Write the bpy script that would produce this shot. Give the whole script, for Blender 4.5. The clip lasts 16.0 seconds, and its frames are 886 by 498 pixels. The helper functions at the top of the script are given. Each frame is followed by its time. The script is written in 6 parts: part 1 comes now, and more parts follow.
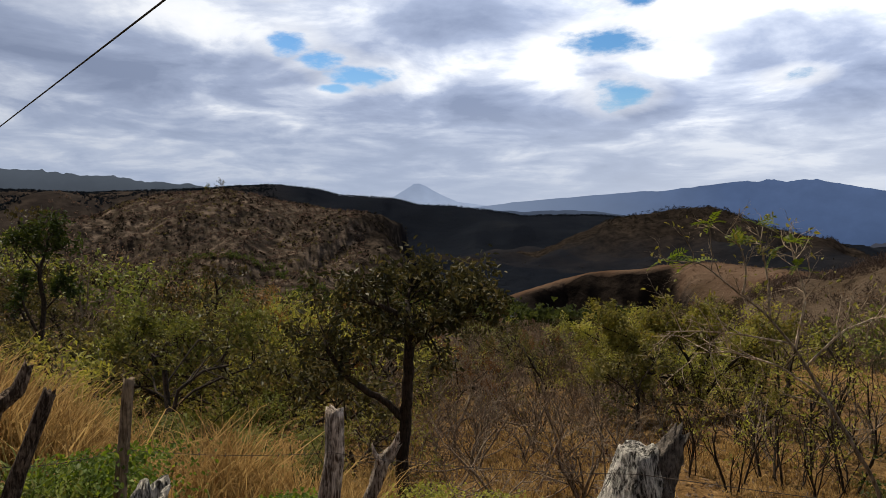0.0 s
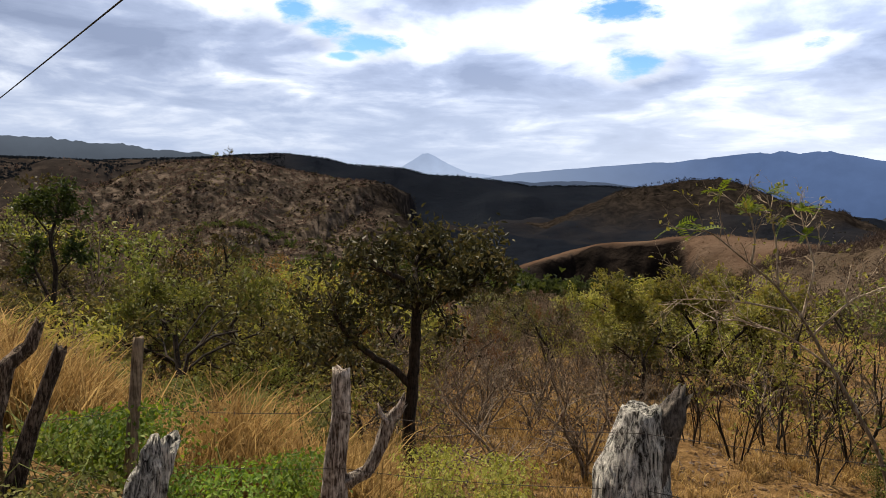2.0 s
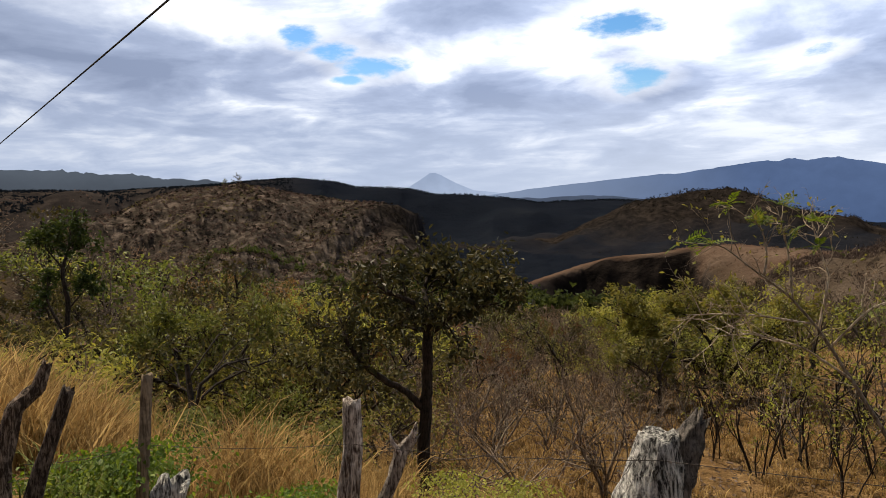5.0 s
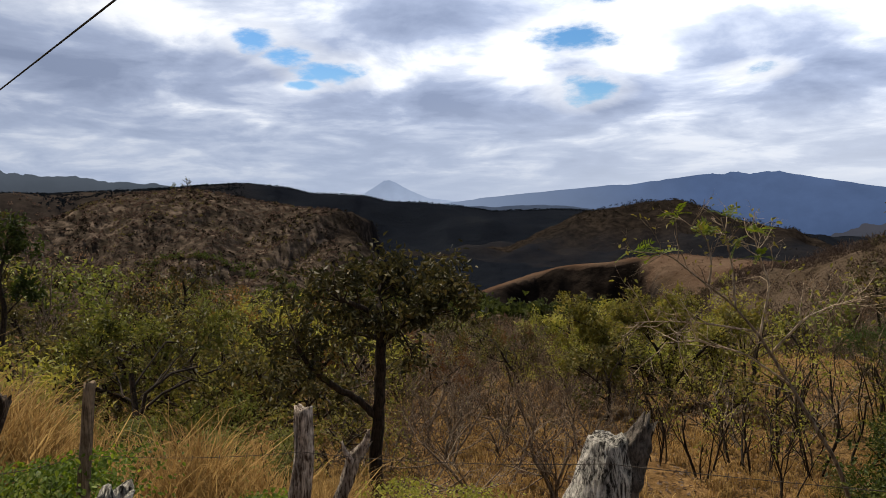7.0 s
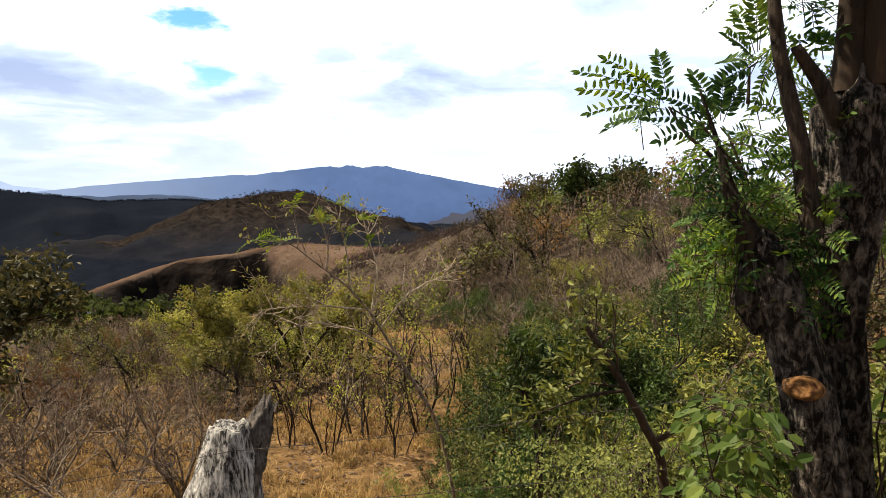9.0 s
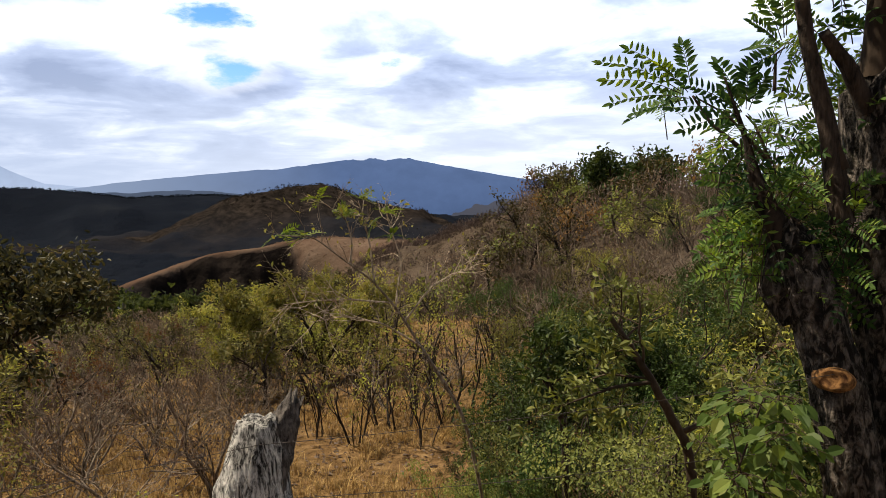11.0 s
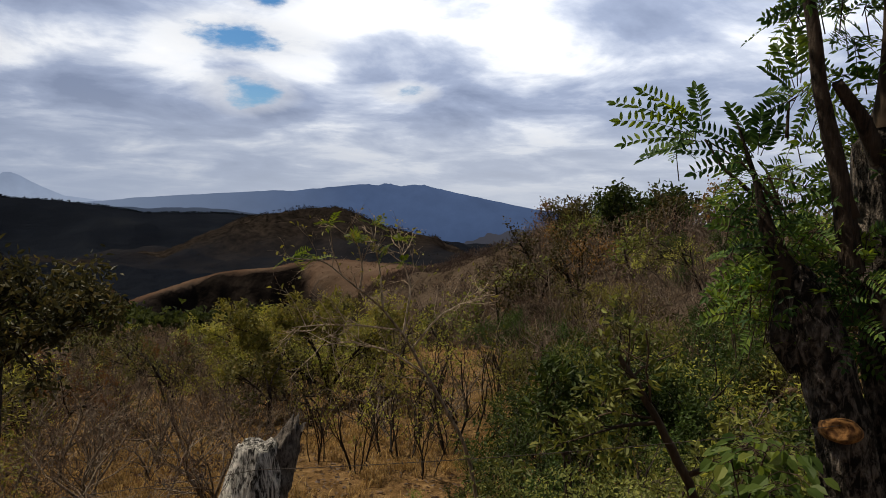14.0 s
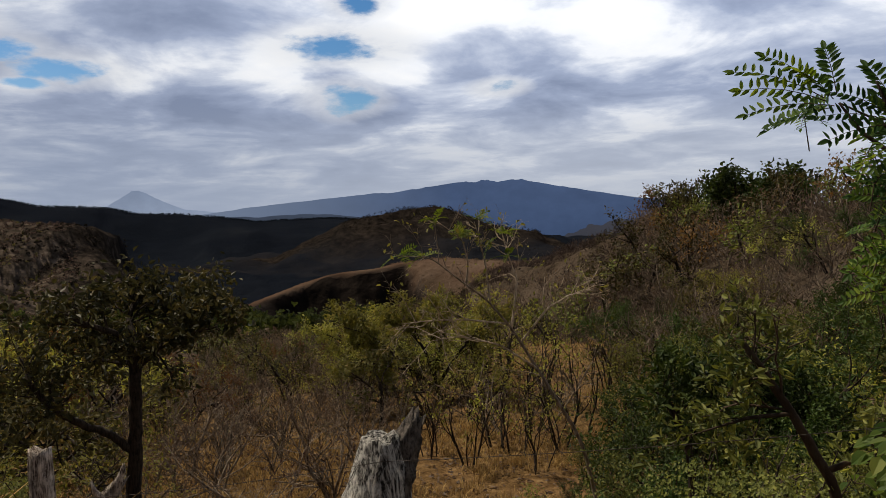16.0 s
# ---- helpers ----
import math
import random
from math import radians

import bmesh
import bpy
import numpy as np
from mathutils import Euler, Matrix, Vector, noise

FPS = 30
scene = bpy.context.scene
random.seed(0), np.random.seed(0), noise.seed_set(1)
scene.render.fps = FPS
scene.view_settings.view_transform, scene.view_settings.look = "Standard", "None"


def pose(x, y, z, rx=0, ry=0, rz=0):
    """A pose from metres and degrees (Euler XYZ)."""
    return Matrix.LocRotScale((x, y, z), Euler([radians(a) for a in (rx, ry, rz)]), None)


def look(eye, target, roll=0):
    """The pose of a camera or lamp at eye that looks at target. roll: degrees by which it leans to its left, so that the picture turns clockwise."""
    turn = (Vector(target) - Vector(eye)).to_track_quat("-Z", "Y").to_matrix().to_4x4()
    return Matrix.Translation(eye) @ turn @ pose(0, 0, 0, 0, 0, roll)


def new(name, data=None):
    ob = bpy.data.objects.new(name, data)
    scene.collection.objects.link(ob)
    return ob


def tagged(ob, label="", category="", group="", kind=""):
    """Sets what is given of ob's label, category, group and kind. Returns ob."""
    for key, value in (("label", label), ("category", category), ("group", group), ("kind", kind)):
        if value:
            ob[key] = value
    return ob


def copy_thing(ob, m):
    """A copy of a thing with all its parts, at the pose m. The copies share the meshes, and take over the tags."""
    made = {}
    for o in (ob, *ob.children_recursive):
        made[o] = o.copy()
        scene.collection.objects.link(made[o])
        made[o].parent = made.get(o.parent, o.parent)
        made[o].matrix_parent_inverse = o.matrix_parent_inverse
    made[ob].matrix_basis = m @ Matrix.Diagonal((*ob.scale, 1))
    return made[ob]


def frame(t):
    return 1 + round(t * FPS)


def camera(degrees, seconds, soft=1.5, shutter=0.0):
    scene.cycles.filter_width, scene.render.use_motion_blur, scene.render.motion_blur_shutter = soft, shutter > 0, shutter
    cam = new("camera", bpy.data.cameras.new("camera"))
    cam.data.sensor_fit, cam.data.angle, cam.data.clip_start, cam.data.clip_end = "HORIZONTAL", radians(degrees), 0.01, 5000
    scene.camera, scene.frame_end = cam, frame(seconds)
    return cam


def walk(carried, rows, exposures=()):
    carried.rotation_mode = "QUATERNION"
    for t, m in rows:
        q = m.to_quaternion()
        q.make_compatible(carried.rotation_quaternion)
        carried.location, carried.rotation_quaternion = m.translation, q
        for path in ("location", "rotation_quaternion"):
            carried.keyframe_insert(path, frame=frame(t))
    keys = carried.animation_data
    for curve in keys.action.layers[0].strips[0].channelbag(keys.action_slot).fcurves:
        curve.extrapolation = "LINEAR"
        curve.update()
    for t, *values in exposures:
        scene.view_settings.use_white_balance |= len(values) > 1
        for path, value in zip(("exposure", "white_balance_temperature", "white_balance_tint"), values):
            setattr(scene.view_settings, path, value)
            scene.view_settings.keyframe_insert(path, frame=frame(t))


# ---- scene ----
LENS = 67.34
EYE = 1.6
cam = camera(LENS, 16.0, soft=0.75)
# seconds, sway of the eye in x, y, z (m), yaw, pitch, roll (degrees)
PATH = [
    (0.0, -0.025, 0.007, 0.010, 0.00, -4.20, 0.00),
    (0.5, -0.023, 0.014, 0.004, 0.17, -4.41, -0.24),
    (1.0, -0.023, 0.016, 0.004, 0.09, -4.17, 0.45),
    (1.5, -0.018, 0.020, -0.006, 0.71, -5.17, 0.23),
    (2.0, -0.017, 0.004, -0.025, 0.71, -6.76, 0.38),
    (2.5, -0.023, -0.000, -0.025, 1.33, -6.51, -0.94),
    (3.0, -0.007, -0.002, -0.009, -0.10, -4.69, -2.58),
    (3.5, -0.004, 0.011, -0.002, -0.35, -4.77, -1.42),
    (6.0, -0.018, 0.037, 0.007, 2.16, -5.23, -2.10),
    (6.5, -0.026, 0.036, 0.007, 0.81, -4.90, -0.68),
    (7.0, -0.008, 0.026, -0.000, -2.47, -4.54, -0.80),
    (7.5, 0.012, 0.042, -0.012, -16.16, -5.08, -0.85),
    (8.0, 0.016, 0.031, -0.017, -26.24, -4.85, 0.20),
    (8.5, 0.018, 0.002, -0.017, -34.91, -4.87, -0.48),
    (9.0, 0.013, -0.009, -0.013, -34.07, -5.53, 0.16),
    (11.5, 0.018, -0.014, -0.003, -31.90, -6.27, -0.87),
    (12.0, 0.028, 0.001, -0.001, -33.29, -6.36, -1.48),
    (12.5, 0.027, -0.028, 0.023, -33.74, -4.03, -1.91),
    (13.0, 0.023, -0.035, 0.019, -33.77, -4.20, -1.71),
    (13.5, 0.019, -0.034, 0.018, -32.46, -4.00, 0.10),
    (14.0, 0.018, -0.033, 0.016, -30.99, -3.89, 1.58),
    (14.5, 0.017, -0.034, 0.010, -29.97, -4.22, 0.85),
    (15.0, 0.009, -0.031, 0.008, -28.00, -4.74, 0.12),
    (15.5, -0.002, -0.020, 0.010, -25.24, -4.07, -1.88),
    (16.0, -0.006, 0.015, -0.010, -22.37, -4.22, -1.70),
]
walk(cam, [(t, pose(x, y, EYE + z, 90 + p, 0, yaw) @ pose(0, 0, 0, 0, 0, r)) for t, x, y, z, yaw, p, r in PATH],
     exposures=[(0.0, 0.12), (1.5, 0.18), (2.0, 0.58), (2.5, 0.86), (3.0, 0.50), (3.5, 0.05), (6.0, 0.60), (6.5, 0.40), (7.0, 0.20), (7.5, 0.22), (8.0, -0.24), (8.5, 0.75), (9.0, 1.05), (11.5, 0.60), (12.0, 0.82), (12.5, 1.25), (13.0, 0.82), (13.5, 0.32), (14.0, -0.15), (16.0, -0.26)])

# ---- world and sun ----
SUN_AZ, SUN_EL = -40.0, 56.0  # degrees, from +y towards +x; height


def nd(nt, kind, ins=None, **props):
    """A node with its inputs set or linked."""
    n = nt.nodes.new("ShaderNode" + kind)
    for k, v in props.items():
        setattr(n, k, v)
    for k, v in (ins or {}).items():
        if isinstance(v, bpy.types.NodeSocket):
            nt.links.new(v, n.inputs[k])
        else:
            n.inputs[k].default_value = v
    return n


def mth(nt, op, a, b=0.0, c=0.0, clamp=False):
    return nd(nt, "Math", {0: a, 1: b, 2: c}, operation=op, use_clamp=clamp).outputs[0]


def mixc(nt, f, a, b):
    n = nd(nt, "Mix", {0: f}, data_type="RGBA")
    for k, v in ((6, a), (7, b)):
        if isinstance(v, bpy.types.NodeSocket):
            nt.links.new(v, n.inputs[k])
        else:
            n.inputs[k].default_value = (*v, 1) if len(v) == 3 else v
    return n.outputs[2]


def ramp(nt, f, stops, smooth=False):
    n = nd(nt, "ValToRGB", {0: f})
    n.color_ramp.interpolation = "EASE" if smooth else "LINEAR"
    el = n.color_ramp.elements
    while len(el) < len(stops):
        el.new(0.5)
    for e, (p, c) in zip(el, stops):
        e.position, e.color = p, (*c, 1) if not isinstance(c, (int, float)) else (c, c, c, 1)
    return n.outputs[0]


def make_world():
    w = bpy.data.worlds.new("sky")
    scene.world = w
    w.use_nodes = True
    nt = w.node_tree
    nt.nodes.clear()
    sky = nd(nt, "TexSky", sky_type="NISHITA", sun_disc=False, sun_elevation=radians(SUN_EL), sun_rotation=radians(SUN_AZ), altitude=600)
    blue = nd(nt, "VectorMath", {0: sky.outputs[0], 3: 0.115}, operation="SCALE").outputs[0]
    blue = nd(nt, "HueSaturation", {"Hue": 0.5, "Saturation": 1.5, "Value": 1.28, "Color": blue}).outputs[0]
    d = nd(nt, "TexCoord").outputs["Generated"]
    s = nd(nt, "SeparateXYZ", {0: d})
    x, y, z = s.outputs
    z = mth(nt, "MAXIMUM", z, 0.0)
    az = mth(nt, "ARCTAN2", x, y)
    el = mth(nt, "ARCSINE", z)
    zz = mth(nt, "ADD", z, 0.17)
    flat = nd(nt, "CombineXYZ", {0: mth(nt, "DIVIDE", x, zz), 1: mth(nt, "DIVIDE", y, zz), 2: 0.37}).outputs[0]
    n1 = nd(nt, "TexNoise", {"Vector": flat, "Scale": 1.75, "Detail": 7.0, "Roughness": 0.55, "Distortion": 0.35}).outputs[0]
    n2 = nd(nt, "TexNoise", {"Vector": flat, "Scale": 0.6, "Detail": 3.0, "Roughness": 0.5}).outputs[0]
    n3 = nd(nt, "TexNoise", {"Vector": flat, "Scale": 5.5, "Detail": 5.0, "Roughness": 0.6}).outputs[0]
    n4 = nd(nt, "TexNoise", {"Vector": nd(nt, "CombineXYZ", {0: mth(nt, "MULTIPLY", az, 14.0), 1: mth(nt, "MULTIPLY", el, 36.0), 2: 0.2}).outputs[0], "Scale": 1.0, "Detail": 6.0, "Roughness": 0.6}).outputs[0]
    v = mth(nt, "ADD", mth(nt, "MULTIPLY", n1, 0.65), mth(nt, "MULTIPLY", n2, 0.35))
    v = mth(nt, "ADD", v, mth(nt, "MULTIPLY", mth(nt, "SUBTRACT", n3, 0.5), 0.13))
    # banks of thicker and thinner cloud: azimuth, height, half width, half height, thinness
    for a, e, wa, he, amount in BANKS:
        q = mth(nt, "ADD", mth(nt, "POWER", mth(nt, "DIVIDE", mth(nt, "SUBTRACT", az, radians(a)), radians(wa)), 2.0),
                mth(nt, "POWER", mth(nt, "DIVIDE", mth(nt, "SUBTRACT", el, radians(e)), radians(he)), 2.0))
        v = mth(nt, "ADD", v, mth(nt, "MULTIPLY", mth(nt, "DIVIDE", 1.0, mth(nt, "ADD", mth(nt, "MULTIPLY", q, q), 1.0)), amount))
    cloud = ramp(nt, v, [(0.34, (0.345, 0.42, 0.61)), (0.45, (0.51, 0.60, 0.82)), (0.53, (0.84, 0.92, 1.10)), (0.585, (1.25, 1.29, 1.37)), (0.70, (1.48, 1.47, 1.46))])
    # the unseen sky overhead and behind is dimmed to weaken its fill light; brighter cloud towards the open west
    side = mth(nt, "COSINE", mth(nt, "SUBTRACT", az, radians(42)))
    lift = mth(nt, "MULTIPLY", mth(nt, "MAXIMUM", side, 0.0), mth(nt, "MULTIPLY", mth(nt, "MINIMUM", z, 0.32), 1.25))
    cloud = nd(nt, "VectorMath", {0: cloud, 3: mth(nt, "MULTIPLY", mth(nt, "ADD", lift, 1.0), mth(nt, "MULTIPLY", ramp(nt, z, [(0.3, 1.0), (0.55, 0.42), (1.0, 0.30)], True), mth(nt, "ADD", mth(nt, "MULTIPLY", side, 0.28), 0.72)))}, operation="SCALE").outputs[0]
    haze = ramp(nt, mth(nt, "DIVIDE", el, radians(11.0)), [(0.0, 0.9), (0.3, 0.6), (0.8, 0.0)], True)
    west = mth(nt, "POWER", mth(nt, "MAXIMUM", side, 0.0), 6.0)
    cloud = mixc(nt, haze, cloud, mixc(nt, west, (0.51, 0.60, 0.79), (0.82, 0.89, 1.03)))
    # openings in the cloud, each an uneven ellipse: azimuth, height, half width, half height
    gap = None
    for a, e, wa, he in GAPS:
        q = mth(nt, "ADD", mth(nt, "POWER", mth(nt, "DIVIDE", mth(nt, "SUBTRACT", az, radians(a)), radians(wa)), 2.0),
                mth(nt, "POWER", mth(nt, "DIVIDE", mth(nt, "SUBTRACT", el, radians(e)), radians(he)), 2.0))
        q = mth(nt, "SUBTRACT", 1.0, q)
        gap = q if gap is None else mth(nt, "MAXIMUM", gap, q)
    gap = mth(nt, "MAXIMUM", gap, -3.0)
    rim = mth(nt, "MULTIPLY", mth(nt, "ADD", mth(nt, "MULTIPLY", gap, 0.45), mth(nt, "ADD", mth(nt, "MULTIPLY", mth(nt, "SUBTRACT", n1, 0.5), 2.2), 1.0)), 0.8, clamp=True)
    cloud = mixc(nt, mth(nt, "MULTIPLY", rim, 0.6), cloud, (1.25, 1.27, 1.31))
    gap = mth(nt, "ADD", gap, mth(nt, "MULTIPLY", mth(nt, "SUBTRACT", n4, 0.52), 3.6))
    gap = ramp(nt, gap, [(0.0, 0.0), (1.0, 0.97)], True)
    col = mixc(nt, gap, cloud, blue)
    bg = nd(nt, "Background", {0: col, 1: 0.70})
    out = nt.nodes.new("ShaderNodeOutputWorld")
    nt.links.new(bg.outputs[0], out.inputs[0])


GAPS = ((-12.8, 12.7, 2.3, 1.1), (-10.0, 11.5, 2.4, 0.9), (-7.0, 10.4, 3.2, 1.1), (-14.0, 16.6, 1.6, 0.6), (13.9, 13.0, 4.6, 1.35), (14.6, 8.6, 2.6, 1.3), (27.6, 9.3, 1.8, 0.6), (15.8, 16.0, 2.0, 0.9), (-9.0, 9.2, 1.6, 0.5))
BANKS = ((0.8, 14.2, 6.0, 2.0, -0.10), (4.4, 8.4, 6.0, 1.5, -0.11), (-23.5, 10.0, 6.5, 2.6, -0.10), (-33.0, 12.5, 6.0, 1.6, -0.07), (22.0, 8.6, 4.0, 1.2, -0.07), (33.0, 8.4, 4.5, 1.4, -0.09), (22.0, 12.3, 4.0, 1.0, -0.08), (47.0, 14.5, 7.0, 2.2, -0.06), (-7.0, 5.0, 8.0, 1.2, -0.05),
         (-17.0, 13.0, 3.6, 2.0, 0.10), (-12.0, 8.6, 5.0, 1.0, 0.10), (8.8, 11.4, 2.6, 2.2, 0.11), (18.8, 10.8, 3.0, 1.5, 0.10), (19.5, 14.6, 5.5, 1.3, 0.10), (38.0, 13.0, 5.0, 2.6, 0.08), (-29.0, 16.0, 5.0, 1.4, 0.08), (29.0, 15.5, 4.0, 1.5, 0.06))
make_world()
sun = new("sun", bpy.data.lights.new("sun", "SUN"))
sun.data.energy, sun.data.angle, sun.data.color = 5.0, radians(0.6), (1.0, 0.89, 0.72)
sa, se = radians(SUN_AZ), radians(SUN_EL)
sun.matrix_world = look((60 * math.sin(sa) * math.cos(se), 60 * math.cos(sa) * math.cos(se), 60 * math.sin(se)), (0, 0, 0))


# ---- materials ----
def material(name):
    m = bpy.data.materials.new(name)
    m.use_nodes = True
    nt = m.node_tree
    nt.nodes.clear()
    out = nt.nodes.new("ShaderNodeOutputMaterial")
    return m, nt, out


def bump(nt, h, strength, dist):
    return nd(nt, "Bump", {"Height": h, "Strength": strength, "Distance": dist}).outputs[0]


def leaf_material(name, cols, trans=0.25, rough=0.55, gloss=0.16):
    """Leaf green with its own tone for every leaf and every plant; light comes through it."""
    m, nt, out = material(name)
    isl = nd(nt, "NewGeometry").outputs["Random Per Island"]
    obr = nd(nt, "ObjectInfo").outputs["Random"]
    pos = nd(nt, "TexCoord").outputs["Object"]
    n = nd(nt, "TexNoise", {"Vector": pos, "Scale": 1.3, "Detail": 2.0}).outputs[0]
    clump = ramp(nt, nd(nt, "TexNoise", {"Vector": pos, "Scale": 3.4, "Detail": 2.0}).outputs[0], [(0.34, 0.0), (0.66, 1.0)])
    tone = mth(nt, "ADD", mth(nt, "MULTIPLY", isl, 0.42), mth(nt, "MULTIPLY", clump, 0.58))
    c = ramp(nt, tone, [(i / (len(cols) - 1), c) for i, c in enumerate(cols)])
    val = mth(nt, "ADD", mth(nt, "MULTIPLY", obr, 0.8), mth(nt, "ADD", mth(nt, "MULTIPLY", n, 0.9), 0.12))
    hue = nd(nt, "HueSaturation", {"Hue": mth(nt, "ADD", mth(nt, "MULTIPLY", obr, 0.03), 0.485), "Saturation": 1.0, "Value": val, "Color": c}).outputs[0]
    vein = nd(nt, "TexNoise", {"Vector": pos, "Scale": 60.0, "Detail": 2.0}).outputs[0]
    b = nd(nt, "BsdfPrincipled", {"Base Color": hue, "Roughness": rough, "Specular IOR Level": gloss, "Normal": bump(nt, vein, 0.25, 0.004)})
    t = nd(nt, "BsdfTranslucent", {"Color": nd(nt, "HueSaturation", {"Hue": 0.485, "Saturation": 1.15, "Value": 1.5, "Color": hue}).outputs[0]})
    mx = nd(nt, "MixShader", {0: trans, 1: b.outputs[0], 2: t.outputs[0]})
    nt.links.new(mx.outputs[0], out.inputs[0])
    return m


def bark_material(name, dark, light, scale=18.0, stretch=0.18, depth=0.01, rough=0.9, bias=0.0):
    """Bark with long cracks, lichen-like patches and a fine grain."""
    m, nt, out = material(name)
    pos = nd(nt, "TexCoord").outputs["Object"]
    mp = nd(nt, "Mapping", {"Vector": pos, "Scale": (1, 1, stretch)}).outputs[0]
    crack = nd(nt, "TexNoise", {"Vector": mp, "Scale": scale * 2.2, "Detail": 5.0, "Roughness": 0.65, "Distortion": 0.6}).outputs[0]
    grain = nd(nt, "TexNoise", {"Vector": pos, "Scale": scale * 5, "Detail": 3.0}).outputs[0]
    patch = nd(nt, "TexNoise", {"Vector": pos, "Scale": scale * 0.45, "Detail": 4.0, "Roughness": 0.6}).outputs[0]
    f = ramp(nt, crack, [(0.40 + bias, 0.0), (0.58 + bias, 1.0)])
    f = mth(nt, "ADD", mth(nt, "MULTIPLY", f, 0.65), mth(nt, "MULTIPLY", ramp(nt, patch, [(0.45 + bias, 0.0), (0.62 + bias, 1.0)]), 0.45), clamp=True)
    c = mixc(nt, f, dark, light)
    obr = nd(nt, "ObjectInfo").outputs["Random"]
    c = nd(nt, "HueSaturation", {"Hue": 0.5, "Saturation": 1.0, "Value": mth(nt, "ADD", mth(nt, "MULTIPLY", obr, 0.5), 0.6), "Color": c}).outputs[0]
    h = mth(nt, "ADD", crack, mth(nt, "MULTIPLY", grain, 0.25))
    b = nd(nt, "BsdfPrincipled", {"Base Color": c, "Roughness": rough, "Specular IOR Level": 0.15, "Normal": bump(nt, h, 1.0, depth)})
    nt.links.new(b.outputs[0], out.inputs[0])
    return m


def grass_material(name, cols, trans=0.3):
    m, nt, out = material(name)
    isl = nd(nt, "NewGeometry").outputs["Random Per Island"]
    c = ramp(nt, isl, [(i / (len(cols) - 1), c) for i, c in enumerate(cols)])
    pos = nd(nt, "NewGeometry").outputs["Position"]
    n = nd(nt, "TexNoise", {"Vector": pos, "Scale": 0.9, "Detail": 3.0}).outputs[0]
    c = nd(nt, "HueSaturation", {"Hue": 0.5, "Saturation": 1.0, "Value": mth(nt, "ADD", n, 0.5), "Color": c}).outputs[0]
    b = nd(nt, "BsdfPrincipled", {"Base Color": c, "Roughness": 0.8, "Specular IOR Level": 0.08})
    t = nd(nt, "BsdfTranslucent", {"Color": c})
    mx = nd(nt, "MixShader", {0: trans, 1: b.outputs[0], 2: t.outputs[0]})
    nt.links.new(mx.outputs[0], out.inputs[0])
    return m


def ground_material():
    """Dry soil, straw and leaf litter near; scrub, woods with cloud shade in their colour and bare earth by the land
    cover of each stretch.
    """
    m, nt, out = material("dry_ground")
    pos = nd(nt, "NewGeometry").outputs["Position"]
    cover = nd(nt, "Attribute", attribute_name="cover").outputs["Color"]
    hill = nd(nt, "Attribute", attribute_name="cover").outputs["Alpha"]
    cs = nd(nt, "SeparateColor", {0: cover})
    scrub, wood, bare = cs.outputs
    nz = [nd(nt, "TexNoise", {"Vector": pos, "Scale": s, "Detail": dt, "Roughness": 0.62}).outputs[0] for s, dt in ((0.35, 5.0), (3.5, 5.0), (28.0, 4.0), (0.045, 6.0), (0.009, 5.0), (0.16, 5.0))]
    soil = ramp(nt, nz[1], [(0.3, (0.055, 0.030, 0.013)), (0.5, (0.15, 0.087, 0.038)), (0.72, (0.30, 0.19, 0.09))])
    straw = ramp(nt, nz[2], [(0.3, (0.05, 0.03, 0.012)), (0.5, (0.16, 0.10, 0.040)), (0.72, (0.34, 0.235, 0.105))])
    c = mixc(nt, ramp(nt, nz[0], [(0.4, 0.15), (0.6, 0.85)]), soil, straw)
    sc = ramp(nt, nz[3], [(0.32, (0.022, 0.018, 0.014)), (0.48, (0.045, 0.035, 0.027)), (0.6, (0.075, 0.058, 0.046)), (0.75, (0.11, 0.086, 0.066))])
    c = mixc(nt, scrub, c, sc)
    hl = ramp(nt, nz[5], [(0.34, (0.026, 0.021, 0.016)), (0.5, (0.056, 0.044, 0.034)), (0.66, (0.15, 0.115, 0.09))])
    c = mixc(nt, hill, c, hl)
    # far woods: cloud shade and a blue haze tint put into the colour
    woods_shaded = ramp(nt, nz[4], [(0.3, (0.004, 0.0057, 0.010)), (0.55, (0.0073, 0.0096, 0.015)), (0.75, (0.0135, 0.016, 0.021))])
    woods_shaded = mixc(nt, mth(nt, "MULTIPLY", nz[3], 0.5), woods_shaded, (0.010, 0.0108, 0.0125))
    # on the hills a browner tone with cloud shade in it; scarp shares it
    woods_shaded = mixc(nt, hill, woods_shaded, ramp(nt, nz[5], [(0.35, (0.006, 0.0052, 0.0048)), (0.65, (0.019, 0.0148, 0.0125))]))
    c = mixc(nt, wood, c, woods_shaded)
    br = ramp(nt, nz[3], [(0.3, (0.040, 0.024, 0.016)), (0.5, (0.076, 0.047, 0.032)), (0.7, (0.118, 0.080, 0.056))])
    c = mixc(nt, bare, c, br)
    h = mth(nt, "ADD", mth(nt, "MULTIPLY", nz[2], 0.05), mth(nt, "MULTIPLY", nz[1], 0.2))
    far = mth(nt, "MULTIPLY", nz[3], mth(nt, "MULTIPLY", mth(nt, "MAXIMUM", scrub, wood), 7.0))
    b = nd(nt, "BsdfPrincipled", {"Base Color": c, "Roughness": 1.0, "Specular IOR Level": 0.0, "Normal": bump(nt, mth(nt, "ADD", h, far), 0.8, 1.0)})
    nt.links.new(b.outputs[0], out.inputs[0])
    return m


